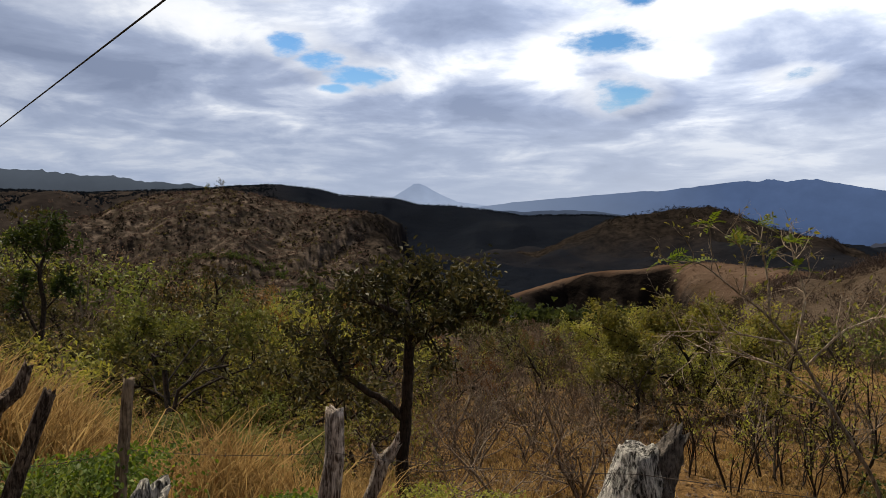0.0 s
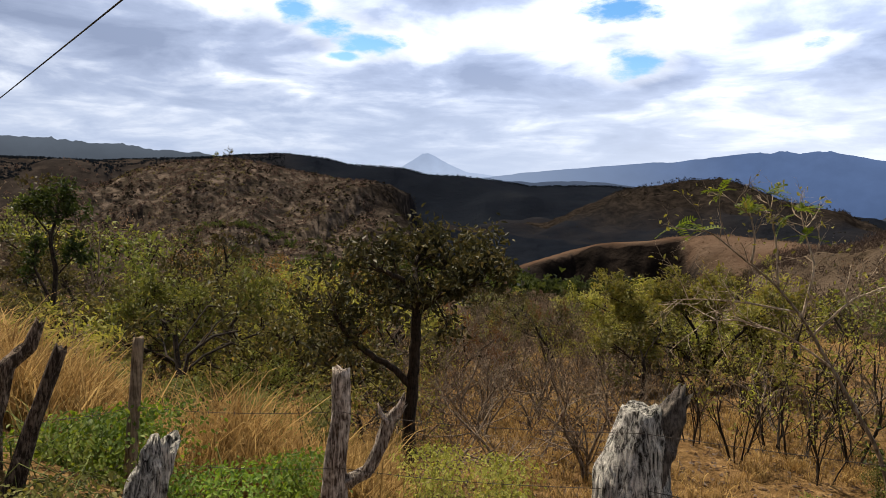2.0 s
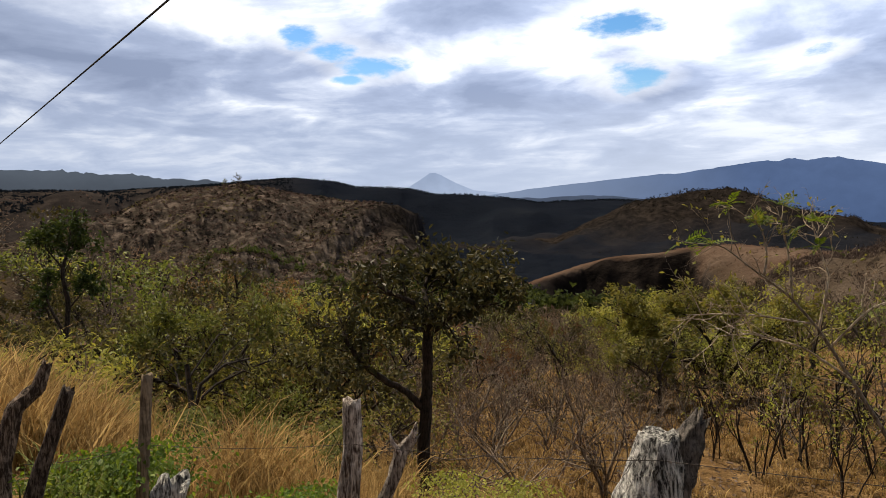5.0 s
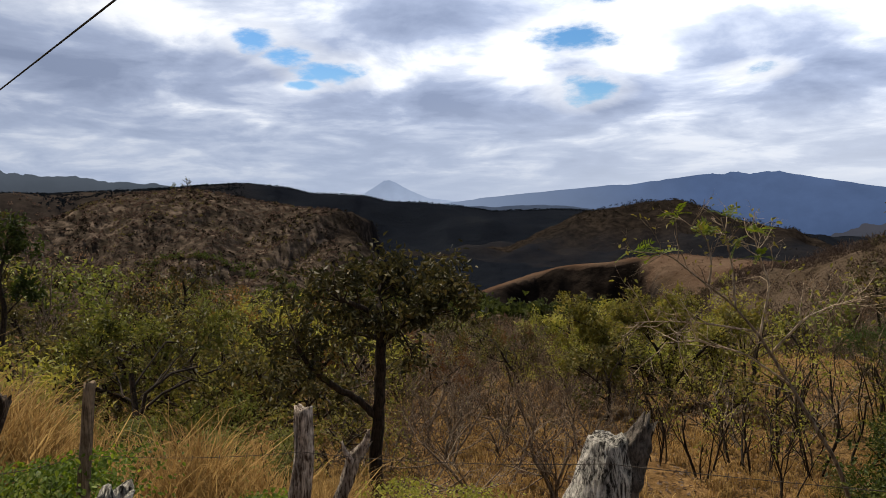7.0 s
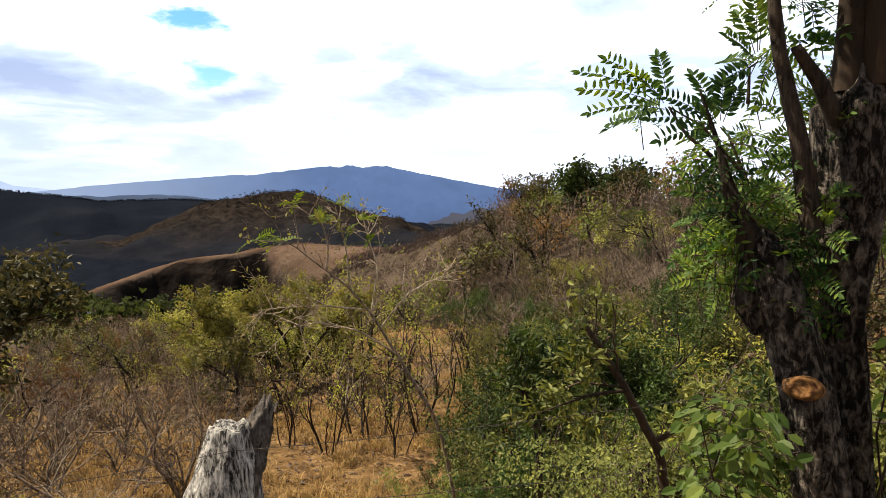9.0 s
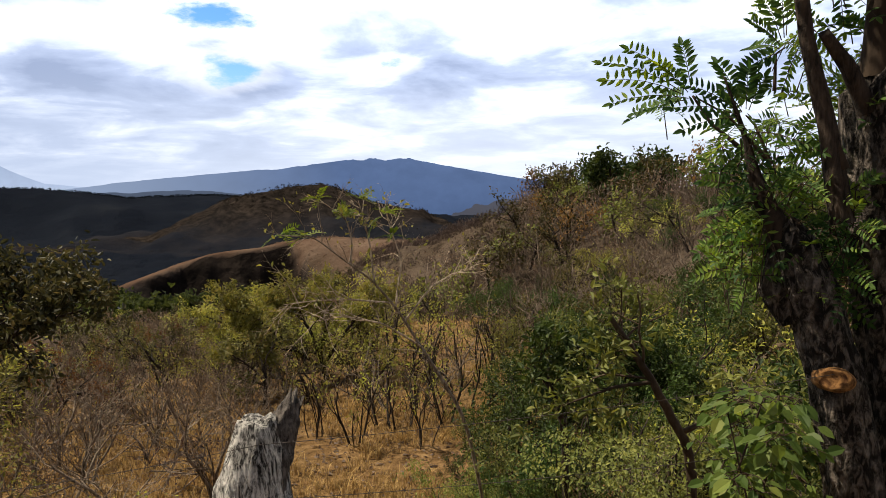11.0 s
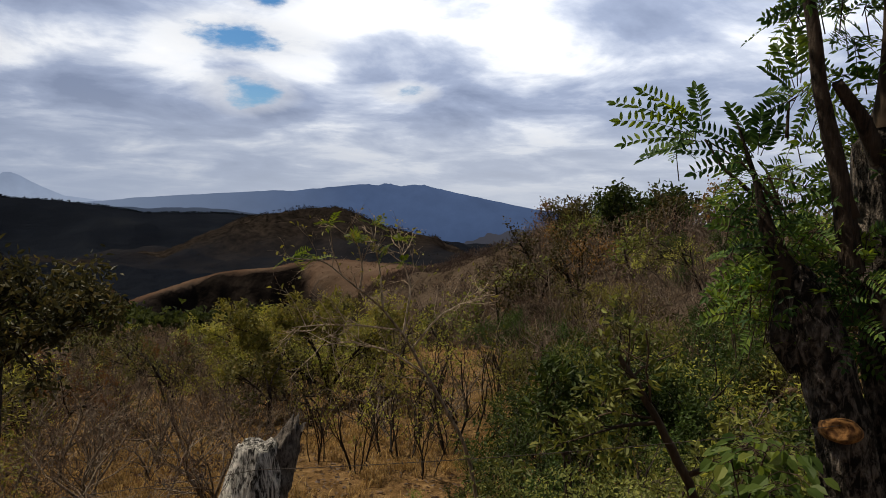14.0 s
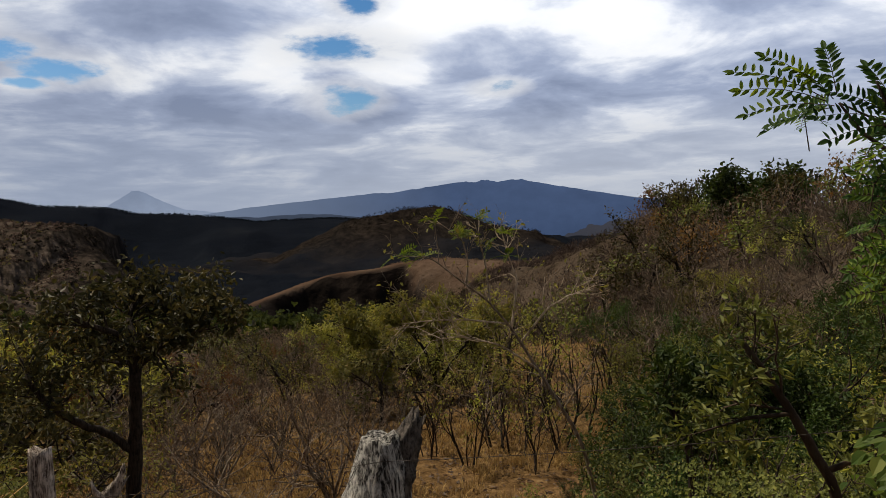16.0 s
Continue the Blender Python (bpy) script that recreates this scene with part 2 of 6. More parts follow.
def haze_glow_material(name, low, high, z0, z1, pale=None, x0=0.0, x1=1.0):
    """Far range that glows, with the haze of kilometres of air put into its colour."""
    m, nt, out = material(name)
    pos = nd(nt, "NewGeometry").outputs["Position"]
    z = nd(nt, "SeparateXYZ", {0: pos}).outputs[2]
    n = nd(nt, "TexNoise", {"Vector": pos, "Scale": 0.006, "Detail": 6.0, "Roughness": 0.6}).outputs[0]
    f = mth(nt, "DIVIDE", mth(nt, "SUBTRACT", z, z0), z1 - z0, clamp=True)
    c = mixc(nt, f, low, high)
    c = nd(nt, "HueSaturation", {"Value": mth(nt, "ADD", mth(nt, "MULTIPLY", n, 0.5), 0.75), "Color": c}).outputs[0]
    if pale:  # the end that lies farther off is coloured paler, as thicker haze
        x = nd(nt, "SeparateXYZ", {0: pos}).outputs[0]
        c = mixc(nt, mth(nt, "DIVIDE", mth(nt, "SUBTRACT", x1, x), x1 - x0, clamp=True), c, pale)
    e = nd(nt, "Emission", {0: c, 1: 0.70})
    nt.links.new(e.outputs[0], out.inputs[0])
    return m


def plain(name, col, rough=0.6, metal=0.0, var=0.3, scale=20.0):
    m, nt, out = material(name)
    pos = nd(nt, "TexCoord").outputs["Object"]
    n = nd(nt, "TexNoise", {"Vector": pos, "Scale": scale, "Detail": 4.0}).outputs[0]
    c = nd(nt, "HueSaturation", {"Value": mth(nt, "ADD", mth(nt, "MULTIPLY", n, var * 2), 1 - var), "Color": (*col, 1)}).outputs[0]
    b = nd(nt, "BsdfPrincipled", {"Base Color": c, "Roughness": rough, "Metallic": metal, "Normal": bump(nt, n, 0.5, 0.01)})
    nt.links.new(b.outputs[0], out.inputs[0])
    return m


BARK_DARK = bark_material("dark_bark", (0.011, 0.0085, 0.0065), (0.06, 0.043, 0.031))
BARK_GREY = bark_material("grey_twig_bark", (0.045, 0.033, 0.023), (0.29, 0.225, 0.165))
BARK_PALE = bark_material("pale_dry_bark", (0.13, 0.095, 0.062), (0.50, 0.40, 0.30))
BARK_TREE = bark_material("furrowed_bark", (0.010, 0.0078, 0.006), (0.27, 0.225, 0.185), 17.0, 0.45, 0.04, 0.9, 0.07)
BARK_SMOOTH = bark_material("smooth_brown_bark", (0.035, 0.023, 0.014), (0.085, 0.058, 0.037), 6.0, 0.3, 0.006)
WOOD_GREY = bark_material("weathered_grey_wood", (0.020, 0.018, 0.016), (0.74, 0.70, 0.63), 40.0, 0.055, 0.025, 0.9, 0.02)
WOOD_CHAR = bark_material("charred_wood", (0.016, 0.014, 0.013), (0.20, 0.17, 0.145), 42.0, 0.2, 0.02)
WOOD_PINK = bark_material("bleached_post_wood", (0.06, 0.04, 0.03), (0.70, 0.60, 0.51), 44.0, 0.14, 0.012, 0.9, 0.03)
WOOD_BROWN = bark_material("brown_post_wood", (0.028, 0.018, 0.012), (0.32, 0.24, 0.18), 46.0, 0.2, 0.012, 0.9, 0.06)
WOOD_TAN = bark_material("tan_post_wood", (0.09, 0.062, 0.04), (0.32, 0.24, 0.16), 42.0, 0.1, 0.008)
WOOD_CUT = bark_material("fresh_cut_wood", (0.05, 0.02, 0.008), (0.33, 0.165, 0.055), 14.0, 1.0, 0.006)
LEAF_OLIVE = leaf_material("olive_leaf", [(0.030, 0.030, 0.011), (0.055, 0.052, 0.017), (0.10, 0.088, 0.030), (0.18, 0.135, 0.05)], 0.3)
LEAF_LIME = leaf_material("yellow_green_leaf", [(0.13, 0.14, 0.032), (0.20, 0.205, 0.044), (0.30, 0.30, 0.068), (0.32, 0.26, 0.075)], 0.38)
LEAF_GREEN = leaf_material("green_leaf", [(0.052, 0.060, 0.016), (0.088, 0.098, 0.024), (0.14, 0.148, 0.036), (0.22, 0.21, 0.055)], 0.3)
LEAF_DEEP = leaf_material("deep_green_leaf", [(0.018, 0.031, 0.009), (0.032, 0.051, 0.013), (0.056, 0.080, 0.019), (0.10, 0.125, 0.03)], 0.25)
CANOPY = leaf_material("green_canopy", [(0.03, 0.045, 0.014), (0.06, 0.082, 0.024), (0.10, 0.12, 0.04)], 0.35, 0.7, 0.05)
CANOPY_OLIVE = leaf_material("olive_canopy", [(0.04, 0.038, 0.016), (0.085, 0.075, 0.03), (0.13, 0.10, 0.05)], 0.35, 0.7, 0.05)
LEAF_FRESH = leaf_material("fresh_green_leaf", [(0.035, 0.065, 0.012), (0.085, 0.135, 0.022), (0.15, 0.21, 0.036), (0.24, 0.29, 0.055)], 0.42)
LEAF_BIG = leaf_material("broad_fresh_leaf", [(0.035, 0.075, 0.018), (0.085, 0.15, 0.034), (0.16, 0.235, 0.055), (0.26, 0.31, 0.07)], 0.45, 0.5, 0.12)
LEAF_FEATHER = leaf_material("feathered_leaf", [(0.012, 0.028, 0.009), (0.03, 0.058, 0.015), (0.09, 0.13, 0.025), (0.21, 0.25, 0.04)], 0.42)
LEAF_DRY = leaf_material("dry_leaf", [(0.045, 0.030, 0.020), (0.10, 0.068, 0.044), (0.17, 0.118, 0.076), (0.14, 0.11, 0.058)], 0.32)
# leaf colour holds the valley's cloud shade and a haze tint
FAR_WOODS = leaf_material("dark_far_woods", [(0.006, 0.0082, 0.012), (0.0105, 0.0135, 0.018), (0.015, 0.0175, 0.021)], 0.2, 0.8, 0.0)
# brown with the round hill's cloud shade in it; also for dark hill shrubs
DARK_SHADED_SCRUB = leaf_material("dark_brown_scrub", [(0.011, 0.010, 0.008), (0.019, 0.016, 0.012), (0.029, 0.0235, 0.017)], 0.2, 0.8, 0.0)
TWIG_MAUVE = leaf_material("mauve_twigs", [(0.05, 0.037, 0.028), (0.11, 0.083, 0.064), (0.21, 0.165, 0.13)], 0.1, 0.9, 0.0)
HILL_SCRUB = leaf_material("hill_scrub", [(0.028, 0.023, 0.018), (0.07, 0.052, 0.040), (0.15, 0.112, 0.088), (0.075, 0.068, 0.038)], 0.35, 0.8, 0.0)
LEAF_LEATHER = leaf_material("leathery_olive_leaf", [(0.018, 0.018, 0.008), (0.028, 0.027, 0.010), (0.055, 0.048, 0.018), (0.13, 0.10, 0.04)], 0.22)
LEAF_RUST = leaf_material("rust_leaf", [(0.09, 0.05, 0.022), (0.16, 0.085, 0.03), (0.11, 0.085, 0.03)], 0.25)
GRASS_DRY = grass_material("dry_grass", [(0.16, 0.092, 0.030), (0.31, 0.19, 0.066), (0.52, 0.355, 0.14), (0.20, 0.115, 0.038)], 0.4)
GRASS_GREEN = grass_material("green_grass", [(0.09, 0.13, 0.03), (0.15, 0.19, 0.05), (0.26, 0.25, 0.08)])
STONE = plain("stone", (0.15, 0.105, 0.075), 0.9)
WIRE = plain("rusty_wire", (0.05, 0.038, 0.03), 0.8, 0.2)
CABLE = plain("black_cable", (0.012, 0.012, 0.014), 0.6)
GROUND = ground_material()


# ---- mesh tools ----
class Build:
    """Collects vertices and faces for one mesh."""

    def __init__(self):
        self.v, self.f, self.n = [], [], 0

    def add(self, verts, faces):
        verts = np.asarray(verts, float).reshape(-1, 3)
        self.v.append(verts)
        self.f.extend([tuple(i + self.n for i in q) for q in faces])
        self.n += len(verts)

    def mesh(self, name, mat, smooth=True):
        me = bpy.data.meshes.new(name)
        me.from_pydata(np.concatenate(self.v).tolist() if self.v else [], [], self.f)
        me.materials.append(mat)
        if smooth:
            me.polygons.foreach_set("use_smooth", [True] * len(me.polygons))
        me.update()
        return me


def part(name, b, mat, parent, label="", smooth=True):
    ob = new(name, b.mesh(name, mat, smooth))
    ob.parent = parent
    return tagged(ob, label)


def thing(name, label, category, at=(0, 0, 0), group="", kind=""):
    ob = new(name)
    ob.empty_display_size = 0.1
    ob.location = at
    return tagged(ob, label, category, group, kind)


def solo(name, b, mat, label, category, at=(0, 0, 0), group="", kind="", smooth=True):
    ob = new(name, b.mesh(name, mat, smooth))
    ob.location = at
    return tagged(ob, label, category, group, kind)


def unit(v):
    v = np.asarray(v, float)
    return v / (np.linalg.norm(v, axis=-1, keepdims=True) + 1e-9)


def polar(az, d, z=0.0):
    """A place by bearing (degrees from +y to +x), distance and height."""
    return np.array([d * math.sin(radians(az)), d * math.cos(radians(az)), z])


def sight(az, el, d):
    """The place d metres off, at that bearing and angle above the eye's level."""
    return polar(az, d, EYE + d * math.tan(radians(el)))


def tube(b, pts, radii, sides=5, cap=True, rough=0.0, rng=None):
    """A tapered limb along points."""
    pts = np.asarray(pts, float)
    n = len(pts)
    tan = unit(np.gradient(pts, axis=0))
    ref = np.array([0.0, 0.0, 1.0]) if abs(tan[0][2]) < 0.9 else np.array([1.0, 0.0, 0.0])
    ang = np.arange(sides) * 2 * math.pi / sides
    s = unit(np.cross(tan, ref))
    u = np.cross(s, tan)
    r = np.repeat(np.asarray(radii, float)[:, None], sides, 1)
    if rough:
        r = r * (1 + rough * rng.uniform(-1, 1, r.shape))
    vs = pts[:, None] + r[:, :, None] * (np.cos(ang)[None, :, None] * s[:, None] + np.sin(ang)[None, :, None] * u[:, None])
    faces = [(i * sides + k, i * sides + (k + 1) % sides, (i + 1) * sides + (k + 1) % sides, (i + 1) * sides + k) for i in range(n - 1) for k in range(sides)]
    if cap:
        faces.append(tuple(range((n - 1) * sides, n * sides)))
        faces.append(tuple(reversed(range(sides))))
    b.add(vs.reshape(-1, 3), faces)


def leaves(b, pos, axis, up, length, width, fold=0.25, fine=False, droop=0.0):
    """Leaf blades folded along the midrib: diamonds, or rounder blades where fine."""
    pos, axis = np.asarray(pos, float), unit(axis)
    if not len(pos):
        return
    side = unit(np.cross(axis, np.asarray(up, float)))
    nor = np.cross(side, axis)
    length, width = np.broadcast_to(length, len(pos))[:, None], np.broadcast_to(width, len(pos))[:, None]
    if fine == 2:
        rows = ((0.0, 0.0), (0.10, 0.32), (0.34, 0.5), (0.64, 0.42), (0.87, 0.18), (1.0, 0.0), (0.87, -0.18), (0.64, -0.42), (0.34, -0.5), (0.10, -0.32))
        faces = ((0, 1, 2, 3, 4, 5), (0, 5, 6, 7, 8, 9))
    elif fine:
        rows = ((0.0, 0.0), (0.3, 0.46), (0.68, 0.4), (1.0, 0.0), (0.68, -0.4), (0.3, -0.46))
        faces = ((0, 1, 2, 3), (0, 3, 4, 5))
    else:
        rows = ((0.0, 0.0), (0.45, 0.5), (1.0, 0.0), (0.45, -0.5))
        faces = ((0, 1, 2), (0, 2, 3))
    k = len(rows)
    vs = np.stack([pos + axis * length * a + side * width * w + nor * (abs(w) * fold * width * 2 - droop * a * a * length) for a, w in rows], 1)
    base = np.arange(len(pos))[:, None] * k
    fs = [f for q in faces for f in (base + np.array(q)).tolist()]
    b.add(vs.reshape(-1, 3), fs)


def rand_dirs(rng, n):
    return unit(rng.normal(size=(n, 3)))


def grow(rng, p, d, length, r, depth, S, limbs, tips):
    """Grows a limb and its side limbs; S holds the habit of the plant."""
    n = S["n"][depth]
    pts, dirs = [np.array(p, float)], [unit(d)]
    d = unit(d)
    for i in range(n):
        d = unit(d + S["wob"][depth] * rng.normal(size=3) + np.array([0, 0, S["lift"][depth]]))
        pts.append(pts[-1] + d * length / n)
        dirs.append(d)
    radii = np.linspace(r, r * S["taper"][depth], n + 1)
    limbs.append((np.array(pts), radii, depth))
    if depth == len(S["n"]) - 1:
        tips.append((np.array(pts), np.array(dirs)))
        return
    lo, hi = S["kids"][depth]
    kids = rng.integers(lo, hi + 1)
    for k in range(kids):
        t = S["from"][depth] + (1 - S["from"][depth]) * (k + rng.uniform(0, 0.9)) / kids
        i = min(int(t * n), n - 1)
        at = pts[i] + (pts[i + 1] - pts[i]) * (t * n - i)
        ax = unit(np.cross(dirs[i + 1], rng.normal(size=3)))
        a = radians(S["spread"][depth] * rng.uniform(0.7, 1.25))
        cd = dirs[i + 1] * math.cos(a) + ax * math.sin(a)
        rr = radii[i] * S["thin"] * rng.uniform(0.8, 1.1)
        grow(rng, at, cd, length * S["short"][depth] * rng.uniform(0.7, 1.2) * (1.15 - 0.4 * t), rr, depth + 1, S, limbs, tips)


def wood(b, limbs, most=6, least=0.0, only=None):
    for pts, radii, depth in limbs:
        if radii[0] < least or (only is not None and depth not in only):
            continue
        tube(b, pts, radii, (most, 4, 3, 3)[depth], cap=False)


def foliage(b, rng, tips, per, length, width, spread=0.05, upness=0.5, fine=False, droop=0.15, along=0.2):
    """Leaves set along the last twigs."""
    P, A, U = [], [], []
    for pts, dirs in tips:
        k = rng.poisson(per)
        t = rng.uniform(along, 1.0, k) * (len(pts) - 1)
        i = np.minimum(t.astype(int), len(pts) - 2)
        q = pts[i] + (pts[i + 1] - pts[i]) * (t - i)[:, None] + rng.normal(size=(k, 3)) * spread
        a = unit(dirs[i] * 0.5 + rand_dirs(rng, k))
        P.append(q), A.append(a), U.append(unit(rand_dirs(rng, k) * (1 - upness) + np.array([0, 0, upness])))
    if not P:
        return
    P, A, U = np.concatenate(P), np.concatenate(A), np.concatenate(U)
    f = rng.uniform(0.65, 1.2, len(P))
    leaves(b, P, A, U, length * f, width * f, fine=fine, droop=droop)


def frond(b, rb, rng, p, d, length, pairs, leaflet, up=(0, 0, 1)):
    """A feathered leaf: a bent midrib with leaflets in pairs."""
    d, up = unit(d), unit(up)
    side = unit(np.cross(d, up))
    nor = np.cross(side, d)
    t = np.linspace(0.18, 1, pairs)
    spine = lambda u: p + np.outer(u, d) * length - np.outer(u ** 2, (0, 0, 1)) * length * 0.28
    tube(rb, spine(np.linspace(0, 1, 5)), np.linspace(0.0022, 0.0009, 5), 3, False)
    q = spine(t)
    size = leaflet * (1 - 0.45 * np.abs(t - 0.5))
    for s in (1, -1):
        ax = unit(side * s + d * 0.55 + nor * 0.15 + rng.normal(size=(pairs, 3)) * 0.1)
        leaves(b, q, ax, nor + rng.normal(size=(pairs, 3)) * 0.15, size, size * 0.36, 0.12, True, 0.1)
    leaves(b, q[-1:], [d - np.array([0, 0, 0.4])], [nor], leaflet * 0.9, leaflet * 0.4, 0.12, True, 0.1)


# ---- the land ----
def lattice(ix, iy, seed):
    h = np.sin(ix * 127.1 + iy * 311.7 + seed * 74.7) * 43758.5453
    return h - np.floor(h)


def vnoise(x, y, seed=0.0):
    ix, iy = np.floor(x), np.floor(y)
    fx, fy = x - ix, y - iy
    fx, fy = fx * fx * (3 - 2 * fx), fy * fy * (3 - 2 * fy)
    a = lattice(ix, iy, seed) * (1 - fx) + lattice(ix + 1, iy, seed) * fx
    c = lattice(ix, iy + 1, seed) * (1 - fx) + lattice(ix + 1, iy + 1, seed) * fx
    return (a * (1 - fy) + c * fy) * 2 - 1


def fbm(x, y, octaves=4, seed=0.0):
    s, amp = 0, 1.0
    for o in range(octaves):
        s = s + amp * vnoise(x * 2 ** o, y * 2 ** o, seed + o * 3.1)
        amp *= 0.5
    return s


# hill crests: bearing, distance, height angle seen from the road; then width towards the road, width beyond, fullness
RIDGES = {
    "left_hill": ([(-31, 500, -3.0), (-28.3, 490, -1.9), (-25.9, 480, -0.4), (-22.7, 470, 0.5), (-18.4, 460, 0.95), (-16, 455, 0.6), (-10.8, 440, -0.65), (-6.2, 425, -1.1), (-5.0, 420, -2.9), (-3.6, 420, -4.6), (-2.4, 420, -6.3)], 170, 130, 1.0),
    "right_hill": ([(8.6, 720, -4.6), (10.4, 710, -3.2), (12.5, 705, -2.1), (15, 700, -1.25), (18.6, 700, -0.5), (22, 700, -0.55), (23.4, 700, -1.0), (24.9, 705, -2.0), (27.6, 710, -2.6), (30.3, 720, -3.4), (32, 730, -4.3)], 230, 160, 0.9),
    "far_ridge": ([(-60, 1700, 1.2), (-40, 1650, 1.0), (-33.5, 1600, 0.8), (-28, 1560, 0.55), (-24, 1540, 0.7), (-20, 1500, 0.95), (-14.4, 1450, 1.2), (-10.7, 1450, 0.95), (-8.9, 1440, 0.45), (-4.1, 1440, 0.1), (-2.1, 1430, -0.4), (0.8, 1430, -0.5), (3.7, 1440, -0.8), (6.6, 1450, -1.3), (10.4, 1450, -1.2), (14, 1450, -1.3), (22, 1500, -2.5)], 700, 300, 1.1),
    "left_spur": ([(-70, 900, 1.0), (-40, 880, 0.6), (-33, 850, 0.35), (-29.5, 830, 0.2), (-26, 820, -0.6), (-22, 800, -3.0)], 260, 180, 1.0),
    "dirt_spur": ([(70, 24, -5.0), (60, 40, -2.5), (53, 55, -2.4), (47, 66, -2.6), (41.5, 78, -2.6), (39, 92, -3.4), (37, 105, -5.2), (34.3, 130, -5.5), (31.4, 165, -5.2), (28, 185, -5.6), (24.6, 200, -5.35), (21.7, 205, -5.0), (18.5, 205, -5.3), (16.5, 205, -5.7), (12.5, 205, -6.2), (10.5, 205, -6.7), (6.8, 200, -7.8), (3, 195, -9.2)], 44, 70, 1.0),
    "left_knoll": ([(-80, 40, 0.0), (-45, 48, -3.0), (-37, 55, -4.0), (-32, 62, -6.0), (-28, 72, -8.2)], 26, 30, 1.0),
}


def ridge_line(pts):
    return np.array([sight(a, e, d) for a, d, e in pts])


LINES = {k: (ridge_line(v[0]), *v[1:]) for k, v in RIDGES.items()}


def near_line(x, y, line):
    """Distance to the nearest point of a crest line, the crest's height there, and whether it lies beyond the crest."""
    best, zc, beyond, reach = np.full(x.shape, 1e9), np.zeros(x.shape), np.zeros(x.shape, bool), np.ones(x.shape)
    for a, b in zip(line[:-1], line[1:]):
        ab = b[:2] - a[:2]
        t = np.clip(((x - a[0]) * ab[0] + (y - a[1]) * ab[1]) / (ab @ ab), 0, 1)
        px, py = a[0] + t * ab[0], a[1] + t * ab[1]
        dd = np.hypot(x - px, y - py)
        m = dd < best
        best = np.where(m, dd, best)
        zc = np.where(m, a[2] + t * (b[2] - a[2]), zc)
        beyond = np.where(m, np.hypot(x, y) > np.hypot(px, py), beyond)
        reach = np.where(m, np.hypot(px, py), reach)
    return best, zc, beyond, reach


SLOPE_R = (0, 2.2, 3.2, 5, 8, 10, 16, 23, 30, 60, 100, 150, 250, 450, 700, 1200, 2500, 6000)
SLOPE_Z = (0, 0.0, -0.25, -1.5, -2.75, -3.3, -4.15, -5.1, -6.1, -11.5, -18, -25, -35, -47, -58, -85, -150, -340)


def height(x, y):
    """The lie of the land: road shelf, bank, long slope, valley and hills."""
    x, y = np.asarray(x, float), np.asarray(y, float)
    r = np.hypot(x, y)
    az = np.degrees(np.arctan2(x, y))
    fall = np.interp(r, SLOPE_R, SLOPE_Z)
    # behind the road the land stays level, then rises gently
    back = np.clip((np.abs(az) - 78) / 25, 0, 1)
    z = fall * (1 - back) + back * np.clip(r - 6, 0, 400) * 0.05
    # the bank on the left stays higher near the fence, the right one lies a little lower
    z = z + 2.0 * np.exp(-((az + 38) / 13) ** 2) * np.exp(-((r - 7.5) / 4.0) ** 2)
    z = z + 1.15 * np.exp(-((az + 19) / 9) ** 2) * np.exp(-((r - 8.5) / 3.0) ** 2)
    z = z + 1.0 * np.exp(-((az - 34) / 10) ** 2) * np.exp(-((r - 26) / 9.0) ** 2)
    z = z + fbm(x * 0.35, y * 0.35, 3, 5) * 0.10 * np.clip((r - 2) / 4, 0, 1) + fbm(x * 0.06, y * 0.06, 3, 9) * 0.5 * np.clip((r - 12) / 20, 0, 1)
    near = {}
    for k, (line, w_near, w_far, full) in LINES.items():
        near[k] = dist, zc, beyond, reach = near_line(x, y, line)
        w = np.minimum(np.where(beyond, w_far, w_near), 0.42 * reach)
        gul = 1 + 0.22 * fbm(x / w_near * 5, y / w_near * 5, 3, len(k))
        f = 0.5 + 0.5 * np.cos(math.pi * np.clip(dist / w * gul, 0, 1))
        f = f ** full
        up = z + (zc - z) * f
        z = np.where(zc > z, np.maximum(z, up), z)
    # gullies and rock steps on the two hills
    for key, wide, amp in (("left_hill", 190, 7.0), ("right_hill", 240, 8.0)):
        dist = near[key][0]
        k = np.clip(1 - dist / wide, 0, 1) * np.clip(dist / 25, 0, 1)
        z = z + k * amp * (fbm(x / 42, y / 42, 4, 31) - 0.9 * np.abs(fbm(x / 30, y / 30, 3, 33)))
    # the scarp under the crest of the earth spur
    dist, zc, beyond, reach = near["dirt_spur"]
    face = np.clip((az - 6.5) / 2.5, 0, 1) * np.clip((20.5 - az) / 1.5, 0, 1) * ~beyond * (r > 120)
    lip = dist + 1.0 * fbm(x / 7, y / 7, 3, 17)
    z = z + face * np.clip((dist - 2) / 4, 0, 1) * 3.0 * fbm(x / 6, y / 14, 3, 19)
    z = z - face * 10.0 * np.clip((lip - 2.2) / 7.0, 0, 1) * np.clip((60 - dist) / 30, 0, 1)
    z = z - np.clip((az - 4) / 2.5, 0, 1) * np.clip((17.5 - az) / 3, 0, 1) * beyond * (r > 120) * 9.0 * np.clip((dist - 1.5) / 16, 0, 1) * np.clip((90 - dist) / 40, 0, 1)
    # folds of the wooded valley side
    z = z + np.clip((r - 500) / 300, 0, 1) * np.clip(near["far_ridge"][0] / 160, 0, 1) * np.clip(near["right_hill"][0] / 120, 0, 1) * (r < 1500) * (12 * fbm(x / 130, y / 130, 3, 41) - 10 * np.abs(fbm(x / 90, y / 90, 2, 43)))
    rough = np.clip(r / 60, 0, 1) * np.clip(r * 0.006, 0, 5.0)
